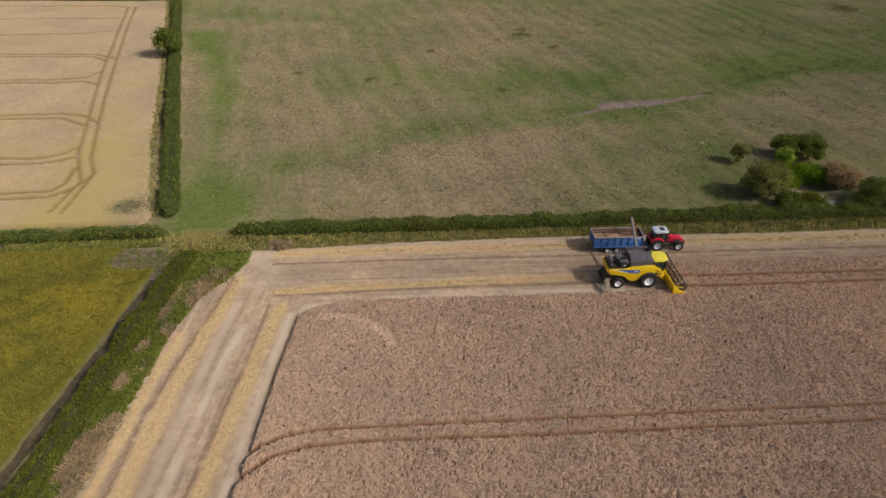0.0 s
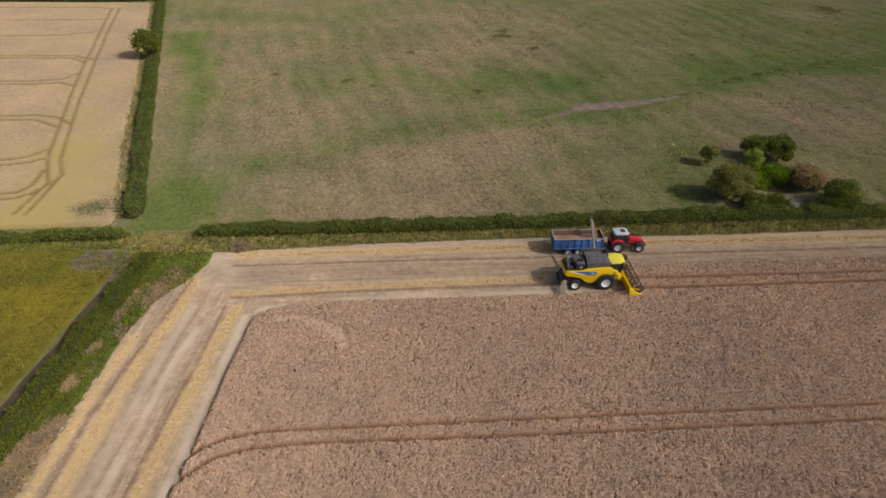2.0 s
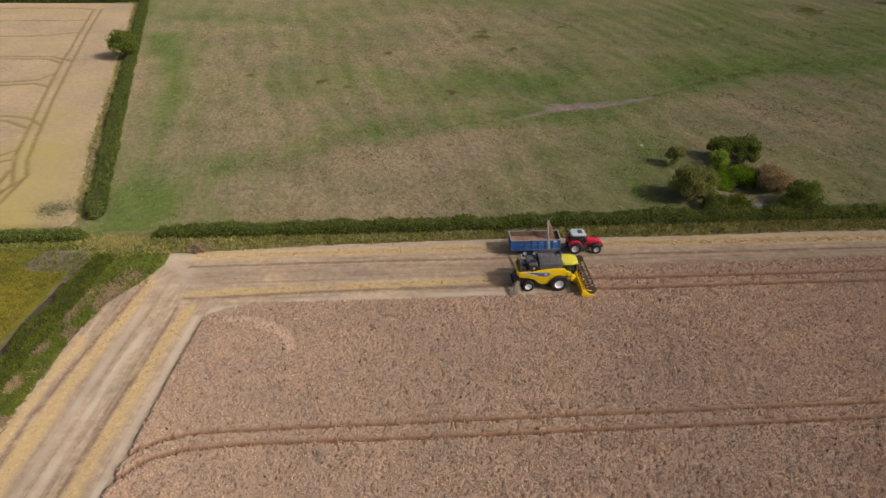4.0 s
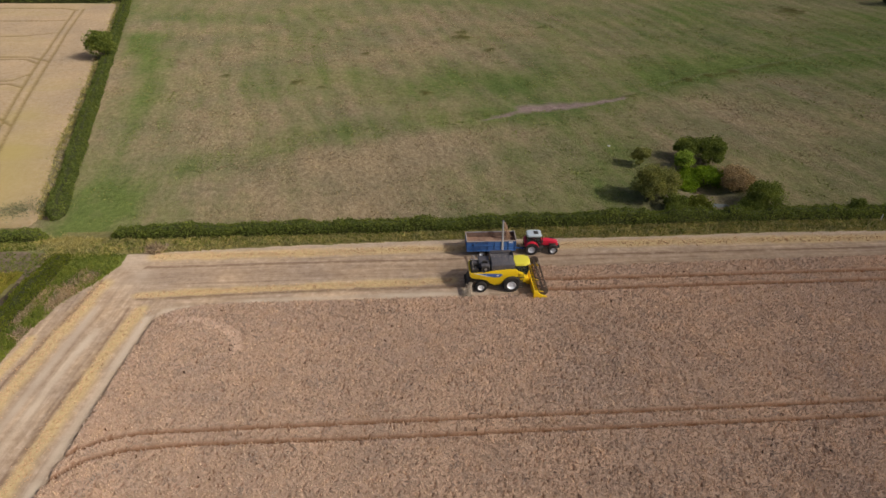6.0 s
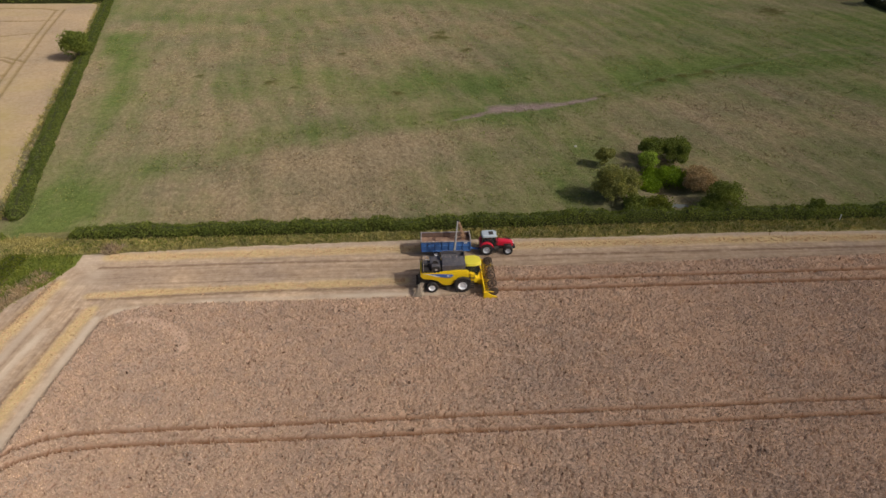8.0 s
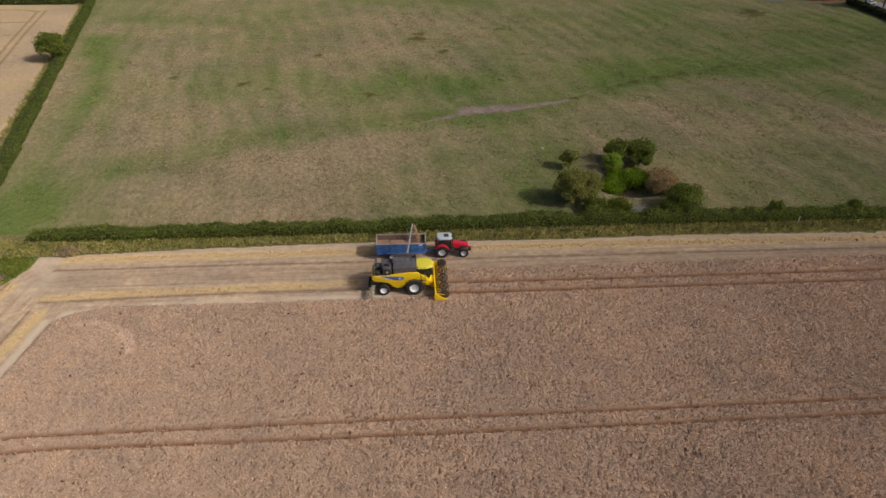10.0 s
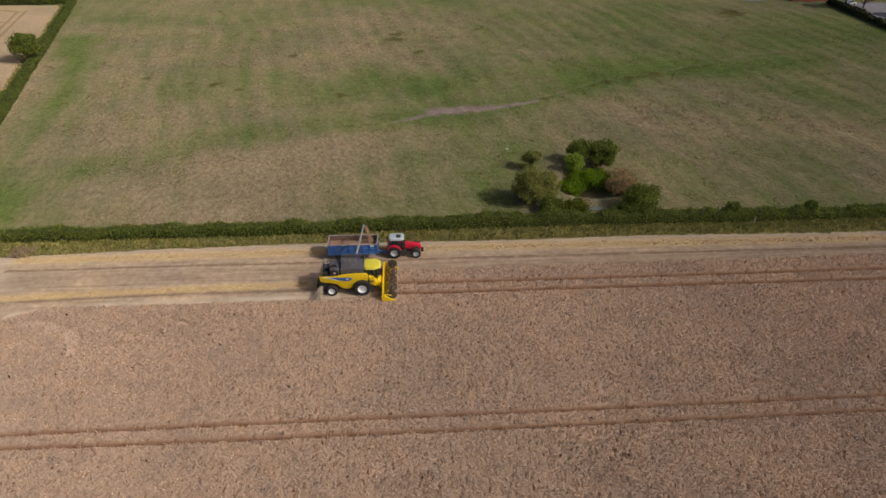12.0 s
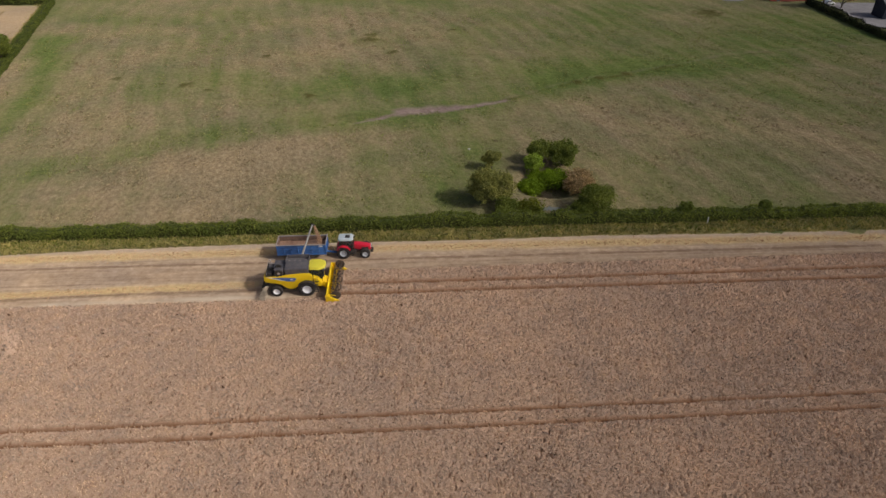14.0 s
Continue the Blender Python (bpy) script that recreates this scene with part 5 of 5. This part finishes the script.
    for x in (1.0, 1.45):
        bar("ladder_rail", (x, -1.82, 0.55), (x, -1.62, 2.9), 0.025, BLACK_PART, c)
    # header
    side_shape("feeder_house", [(0.9, 1.75), (1.3, 1.95), (2.75, 1.15), (2.75, 0.45), (2.3, 0.4)], -0.75, 0.75, YELLOW, c, 0.04, "yellow feeder house")
    h = side_shape("header", [(2.62, 0.30), (2.62, 1.28), (2.72, 1.36), (2.80, 1.30), (2.80, 0.48), (3.15, 0.24), (3.95, 0.16), (3.98, 0.12), (3.0, 0.10)], -3.55, 3.75, YELLOW, c, 0.02, "wide yellow cutting header")
    bar("header_beam", (2.66, -3.5, 1.42), (2.66, 3.7, 1.42), 0.09, YELLOW, h)
    for y in (-3.62, 3.78):
        side_shape("divider", [(2.55, 0.10), (2.55, 1.35), (3.05, 1.30), (3.55, 0.85), (4.25, 0.55), (4.75, 0.16), (4.6, 0.08)], y - 0.10, y + 0.10, YELLOW, h, 0.04, "yellow pointed crop divider")
    bar("auger", (3.08, -3.45, 0.62), (3.08, 3.65, 0.62), 0.17, REEL_DARK, h, "dark header auger", 14)
    bm = bmesh.new()
    for sgn, y0, y1 in ((1, -3.45, 0.0), (-1, 3.65, 0.2)):
        n = 100
        ring = []
        for i in range(n + 1):
            a, y = sgn * i * 0.42, y0 + (y1 - y0) * i / n
            ring.append([bm.verts.new((3.08 + r * math.cos(a), y + o, 0.62 + r * math.sin(a))) for r, o in ((0.17, -0.012), (0.33, -0.012), (0.33, 0.012), (0.17, 0.012))])
        for p, q in zip(ring, ring[1:]):
            for j in range(4):
                bm.faces.new((p[j], p[(j + 1) % 4], q[(j + 1) % 4], q[j]))
    part("auger_flight", bm, YELLOW, h, "worn yellow auger flight")
    bar("knife_bar", (3.98, -3.5, 0.15), (3.98, 3.7, 0.15), 0.035, PALE_METAL, h)
    # reel
    rx, rz, rr = 3.84, 1.22, 0.60
    bar("reel_shaft", (rx, -3.4, rz), (rx, 3.6, rz), 0.07, REEL_DARK, h, "dark reel shaft")
    for k in range(5):
        y = -3.38 + 1.74 * k
        end = k in (0, 4)
        bm = bmesh.new()
        if end:
            lathe(bm, [(0.001, -0.04), (rr * 1.06, -0.04), (rr * 1.08, 0), (rr * 1.06, 0.04), (0.001, 0.04)], (rx, y, rz), 20)
        else:
            lathe(bm, [(rr * 1.02, -0.035), (rr * 1.02, 0.035), (rr * 0.84, 0.035), (rr * 0.84, -0.035), (rr * 1.02, -0.035)], (rx, y, rz), 20)
            lathe(bm, [(0.001, -0.05), (0.15, -0.05), (0.15, 0.05), (0.001, 0.05)], (rx, y, rz), 12)
            for i in range(6):
                a = i * math.pi / 3
                tube(bm, (rx, y, rz), (rx + rr * 0.9 * math.cos(a), y, rz + rr * 0.9 * math.sin(a)), 0.028, 0.028, 5)
        part("reel_disc", bm, REEL_DARK, h, "dark end disc of the reel" if end else "dark spoked reel ring")
    for i in range(6):
        a = i * math.pi / 3
        bm = bmesh.new()
        p = (rx + rr * math.cos(a), rz + rr * math.sin(a))
        tube(bm, (p[0], -3.36, p[1]), (p[0], 3.56, p[1]), 0.035, 0.035, 6)
        for j in range(46):
            y = -3.3 + 0.149 * j
            tube(bm, (p[0], y, p[1]), (p[0] - 0.06, y, p[1] - 0.24), 0.012, 0.006, 3)
        part("reel_bar", bm, REEL_DARK, h, "dark reel bar with hanging tines")
    for y in (-3.5, 3.7):
        bar("reel_arm", (2.66, y, 1.42), (rx, y, rz), 0.05, YELLOW, h)
    # unloading tube swung out over the trailer
    inv = COMBINE_AT.inverted()
    a, b = inv @ Vector((24.2, 69.5, 3.7)), inv @ Vector((24.66, 75.7, 5.12))
    bar("tube_turret", a - Vector((0, 0.1, 0.7)), a + Vector((0, 0, 0.12)), 0.26, GREY_PANEL, c, "grey turret of the unloading tube", 14)
    t = bar("unloading_tube", a, b, 0.16, TUBE, c, "pale grey unloading tube swung out", 16, 0.11)
    bar("spout", b, inv @ Vector((24.78, 76.05, 4.86)), 0.19, BLACK_PART, t, "black rubber spout", 14, 0.16)
    bar("tube_stay", a + Vector((0.15, 0.3, -0.2)), a + (b - a) * 0.35 + Vector((0.05, 0, 0)), 0.04, BLACK_PART, t)


build_combine()


# ---- tractor ----
def build_tractor():
    t = tagged(new("tractor"), "red farm tractor with pale roof pulling a trailer", "tractor")
    t.matrix_world = pose(28.72, 76.0, 0.03, 0, 0, 3.0)
    for s in (-1, 1):
        wheel(t, 0, s * 0.98, 0.93, 0.56, s, RIM_GREY, 20)
        wheel(t, 3.05, s * 0.95, 0.70, 0.46, s, RIM_GREY, 18)
        arch = [(1.06 * math.cos(a), 0.98 + 1.08 * math.sin(a)) for a in np.linspace(0.35, 2.7, 9)] + [(0.99 * math.cos(a), 0.98 + 0.99 * math.sin(a)) for a in np.linspace(2.7, 0.35, 9)]
        side_shape("fender", arch, s * 1.22, s * 0.55, RED, t, 0.03, "red rear fender")
        arch = [(3.05 + 0.80 * math.cos(a), 0.72 + 0.80 * math.sin(a)) for a in np.linspace(0.6, 2.6, 7)] + [(3.05 + 0.76 * math.cos(a), 0.72 + 0.76 * math.sin(a)) for a in np.linspace(2.6, 0.6, 7)]
        side_shape("front_mudguard", arch, s * 1.15, s * 0.75, BLACK_PART, t, 0.01, "black front mudguard")
    block("gearbox", (-0.55, 1.6), (-0.35, 0.35), (0.55, 1.35), BLACK_PART, t, 0.06, "black transmission housing")
    block("engine_block", (1.5, 3.5), (-0.3, 0.3), (0.62, 1.25), BLACK_PART, t, 0.05, "black engine and frame")
    bar("rear_axle", (0, -0.9, 0.93), (0, 0.9, 0.93), 0.16, BLACK_PART, t)
    bar("front_axle", (3.05, -0.85, 0.70), (3.05, 0.85, 0.70), 0.1, BLACK_PART, t)
    side_shape("hood", [(1.35, 1.22), (1.35, 1.98), (2.3, 1.94), (3.35, 1.74), (3.80, 1.55), (3.88, 1.15), (3.7, 1.02)], -0.43, 0.43, RED, t, 0.10, "glossy red sloping bonnet")
    block("grille", (3.80, 3.92), (-0.33, 0.33), (1.06, 1.46), BLACK_PART, t, 0.04, "black front grille")
    for s in (-1, 1):
        block("headlight", (3.78, 3.92), (s * 0.27 - 0.1, s * 0.27 + 0.1), (1.44, 1.56), LAMP, t, 0.03, "clear headlight")
        block("side_grille", (2.5, 3.5), (s * 0.435 - 0.01, s * 0.435 + 0.01), (1.2, 1.5), BLACK_PART, t, 0.005)
    block("front_weight", (3.72, 4.15), (-0.4, 0.4), (0.62, 0.98), BLACK_PART, t, 0.06, "black front weights")
    block("fuel_tank", (0.85, 1.75), (-0.85, -0.4), (0.55, 1.15), BLACK_PART, t, 0.08, "black fuel tank with step")
    block("battery_box", (0.85, 1.75), (0.4, 0.85), (0.55, 1.15), BLACK_PART, t, 0.08)
    for k in range(3):
        block("step", (1.0, 1.4), (-1.05, -0.83), (0.42 + 0.3 * k, 0.46 + 0.3 * k), BLACK_PART, t, 0.008)
    block("cab_floor", (-0.45, 1.35), (-0.72, 0.72), (1.3, 1.48), BLACK_PART, t, 0.04, "black cab base")
    side_shape("cab_glass", [(-0.52, 1.48), (1.22, 1.48), (1.36, 2.0), (1.18, 2.78), (-0.42, 2.78), (-0.60, 2.1)], -0.76, 0.76, GLASS, t, 0.06, "dark cab windows")
    block("seat", (-0.1, 0.4), (-0.25, 0.25), (1.5, 1.95), BLACK_PART, t, 0.08, "black tractor seat")
    block("seat_back", (-0.2, -0.05), (-0.25, 0.25), (1.9, 2.45), BLACK_PART, t, 0.05)
    bar("steering_column", (1.0, 0, 1.5), (0.72, 0, 2.05), 0.05, BLACK_PART, t)
    for s in (-1, 1):
        for pts in (((-0.52, 1.48), (-0.60, 2.1)), ((-0.60, 2.1), (-0.42, 2.80)), ((1.22, 1.48), (1.36, 2.0)), ((1.36, 2.0), (1.18, 2.80)), ((0.42, 1.48), (0.42, 2.80))):
            bar("cab_pillar", (pts[0][0], s * 0.77, pts[0][1]), (pts[1][0], s * 0.77, pts[1][1]), 0.045, BLACK_PART, t)
    roof = plan_shape("cab_roof", [(-0.72, -0.62), (-0.5, -0.86), (1.15, -0.86), (1.42, -0.6), (1.42, 0.6), (1.15, 0.86), (-0.5, 0.86), (-0.72, 0.62)], 2.78, 3.05, ROOF_WHITE, t, 0.08, "pale grey rounded cab roof", 0.92)
    block("roof_hatch", (0.30, 0.95), (-0.42, 0.42), (3.04, 3.07), BLACK_PART, roof, 0.015, "dark roof hatch")
    for s in (-1, 1):
        block("roof_lamp", (1.36, 1.46), (s * 0.5 - 0.12, s * 0.5 + 0.12), (2.82, 2.94), LAMP, roof, 0.02)
        bar("mirror_arm", (1.25, s * 0.78, 2.4), (1.45, s * 1.15, 2.4), 0.02, BLACK_PART, t)
        block("mirror", (1.42, 1.49), (s * 1.17 - 0.1, s * 1.17 + 0.1), (2.1, 2.45), BLACK_PART, t, 0.02)
    bar("exhaust", (1.5, -0.58, 1.35), (1.5, -0.58, 2.75), 0.065, BLACK_PART, t, "black exhaust stack")
    bar("lift_arm", (-0.4, -0.4, 0.8), (-1.2, -0.4, 0.75), 0.05, BLACK_PART, t)
    bar("lift_arm", (-0.4, 0.4, 0.8), (-1.2, 0.4, 0.75), 0.05, BLACK_PART, t)
    side_shape("hitch", [(-0.5, 0.5), (-1.35, 0.48), (-1.35, 0.60), (-0.5, 0.72)], -0.12, 0.12, BLACK_PART, t, 0.02)
    block("rear_box", (-0.95, -0.55), (-0.6, 0.6), (1.35, 1.75), RED, t, 0.05, "red rear bodywork")


build_tractor()


# ---- trailer ----
TRAILER_AT = pose(23.0, 75.45, 0.03, 0, 0, 3.6)


def build_trailer():
    t = tagged(new("grain_trailer"), "blue high-sided grain trailer with two axles", "trailer")
    t.matrix_world = TRAILER_AT
    L, W, z0, z1 = 3.42, 1.22, 1.34, 2.66
    block("floor", (-L, L), (-W, W), (z0 - 0.1, z0), RUST, t, 0.01, "rusty trailer floor")
    for s in (-1, 1):
        side = block("side_wall", (-L, L), (s * W - 0.03, s * W + 0.03), (z0 - 0.12, z1), BLUE, t, 0.012, "blue ribbed side wall")
        block("lining", (-L + 0.05, L - 0.05), (s * (W - 0.036) - 0.004, s * (W - 0.036) + 0.004), (z0, z1 - 0.02), RUST, side, 0.0, "rusty inner face")
        for k in range(8):
            x = -L + 0.06 + k * (2 * L - 0.12) / 7
            block("rib", (x - 0.045, x + 0.045), (s * (W + 0.075) - 0.05, s * (W + 0.075) + 0.05), (z0 - 0.12, z1 - 0.03), BLUE, side, 0.012)
        block("bottom_rail", (-L, L), (s * (W + 0.07) - 0.055, s * (W + 0.07) + 0.055), (z0 - 0.26, z0 - 0.10), BLUE, side, 0.015)
        block("top_rail", (-L - 0.02, L + 0.02), (s * (W + 0.045) - 0.075, s * (W + 0.045) + 0.075), (z1 - 0.02, z1 + 0.08), PALE_METAL, side, 0.02, "worn pale top rail")
        block("middle_rail", (-L, L), (s * (W + 0.055) - 0.03, s * (W + 0.055) + 0.03), (z0 + 0.60, z0 + 0.68), BLUE, side, 0.01)
        block("maker_mark", (L - 0.95, L - 0.45), (s * (W + 0.045) - 0.004, s * (W + 0.045) + 0.004), (z0 + 1.0, z0 + 1.25), DECAL_WHITE, side, 0.0, "small pale mark")
    for x, nm in ((-L, "tailgate"), (L, "front_wall")):
        e = block(nm, (x - 0.03, x + 0.03), (-W, W), (z0 - 0.1, z1 + (0.0 if nm == "tailgate" else 0.12)), BLUE, t, 0.012, "blue end wall")
        block("lining", (x - 0.037 * np.sign(x) - 0.004, x - 0.037 * np.sign(x) + 0.004), (-W + 0.04, W - 0.04), (z0, z1 - 0.02), RUST, e, 0.0, "rusty inner face")
        block("top_rail", (x - 0.07, x + 0.07), (-W - 0.1, W + 0.1), (z1 + (0.02 if nm == "tailgate" else 0.10), z1 + (0.09 if nm == "tailgate" else 0.2)), PALE_METAL, e, 0.02)
        for k in range(3):
            y = -0.75 + 0.75 * k
            block("rib", (x + 0.05 * np.sign(x) - 0.035, x + 0.05 * np.sign(x) + 0.035), (y - 0.05, y + 0.05), (z0, z1 - 0.03), BLUE, e, 0.01)
    # diagonal brace by the rear corner
    for s in (-1, 1):
        side_shape("brace", [(-L + 0.62, z0 + 0.70), (-L + 0.74, z0 + 0.70), (-L + 1.62, z1 - 0.15), (-L + 1.48, z1 - 0.15)], s * (W + 0.03), s * (W + 0.08), BLACK_PART, t, 0.008, "dark diagonal brace")
        block("chassis_beam", (-L + 0.2, L - 0.1), (s * 0.45 - 0.06, s * 0.45 + 0.06), (0.94, 1.24), BLUE, t, 0.015)
    for k, x in enumerate((-1.35, 0.05)):
        bar("axle", (x, -0.8, 0.52), (x, 0.8, 0.52), 0.07, BLACK_PART, t)
        block("spring", (x - 0.5, x + 0.5), (-0.5, -0.4), (0.6, 0.72), BLACK_PART, t, 0.02)
        for s in (-1, 1):
            wheel(t, x, s * 0.98, 0.52, 0.42, s, RIM_GREY, 14)
    side_shape("drawbar", [(L - 0.6, 1.05), (L + 0.9, 0.70), (L + 1.35, 0.62), (L + 1.35, 0.50), (L + 0.9, 0.52), (L - 0.6, 0.75)], -0.14, 0.14, BLUE, t, 0.03, "blue drawbar")
    bar("jack_stand", (L + 0.75, 0.25, 0.1), (L + 0.75, 0.25, 1.1), 0.05, PALE_METAL, t)
    bar("tipping_ram", (L - 0.5, 0, 0.9), (L - 0.25, 0, 1.05), 0.1, PALE_METAL, t)
    for s in (-1, 1):
        block("tail_lamp", (-L - 0.09, -L - 0.03), (s * 0.95 - 0.12, s * 0.95 + 0.12), (z0 - 0.22, z0 - 0.12), RED, t, 0.01, "red tail lamp")


build_trailer()


def build_grain():
    """The load: a lumpy heap, highest under the spout."""
    n, m = 64, 26
    X, Y = np.meshgrid(np.linspace(-3.36, 3.36, n), np.linspace(-1.17, 1.17, m))
    Z = 1.92 + 0.42 * np.exp(-((X - 2.3) / 1.1) ** 2 - (Y / 0.8) ** 2) + 0.22 * np.exp(-((X + 1.2) / 1.3) ** 2 - (Y / 0.7) ** 2) + 0.12 * (vnoise(X, Y, 0.5, 91) - 0.5)
    idx = np.arange(n * m).reshape(m, n)
    q = np.stack([idx[:-1, :-1], idx[:-1, 1:], idx[1:, 1:], idx[1:, :-1]], -1).reshape(-1, 4)
    low = np.stack([X.ravel(), Y.ravel(), np.full(n * m, 1.35)], -1)
    V = np.concatenate([np.stack([X.ravel(), Y.ravel(), Z.ravel()], -1), low])
    rim = np.concatenate([idx[0], idx[1:, -1], idx[-1, -2::-1], idx[-2:0:-1, 0]])
    nxt = np.roll(rim, -1)
    q = np.concatenate([q, np.stack([rim + n * m, nxt + n * m, nxt, rim], -1)])
    ob = new("grain_load", mesh_of("grain_load", V, q, 4, [GRAIN], smooth=True))
    ob.matrix_world = TRAILER_AT
    tagged(ob, "heap of brown wheat grain filling the trailer", "grain")
    r = np.random.default_rng(92)
    k = r.random(1500)
    a, b = np.array((24.80, 76.0, 4.85)), np.array((25.55, 75.55, 2.3))
    p = a + (b - a) * np.stack([k, k, k ** 1.15], -1) + r.normal(size=(1500, 3)) * (0.05 + 0.13 * k)[:, None]
    lv, lf = leaf_quads(p, 0.065, r)
    tagged(new("falling_grain", mesh_of("falling_grain", lv, lf, 4, [FRESH_GRAIN])), "stream of brown grain falling from the spout", "grain", kind="stuff")


build_grain()


def build_chaff():
    r = np.random.default_rng(93)
    k = r.random(5200)
    a, b = np.array((-5.2, -1.2, 1.3)), np.array((-5.9, -2.75, 0.08))
    p = a + (b - a) * np.stack([k, k, k ** 1.3], -1) + r.normal(size=(5200, 3)) * (np.array((0.26, 0.24, 0.12)) * (0.25 + k[:, None]))
    p[:, 2] = np.maximum(p[:, 2], 0.05)
    lv, lf = leaf_quads(p, 0.05, r)
    ob = new("flying_chaff", mesh_of("flying_chaff", lv, lf, 4, [CHAFF]))
    ob.matrix_world = COMBINE_AT
    tagged(ob, "pale chaff blown out behind the harvester", "chaff", kind="stuff")


build_chaff()
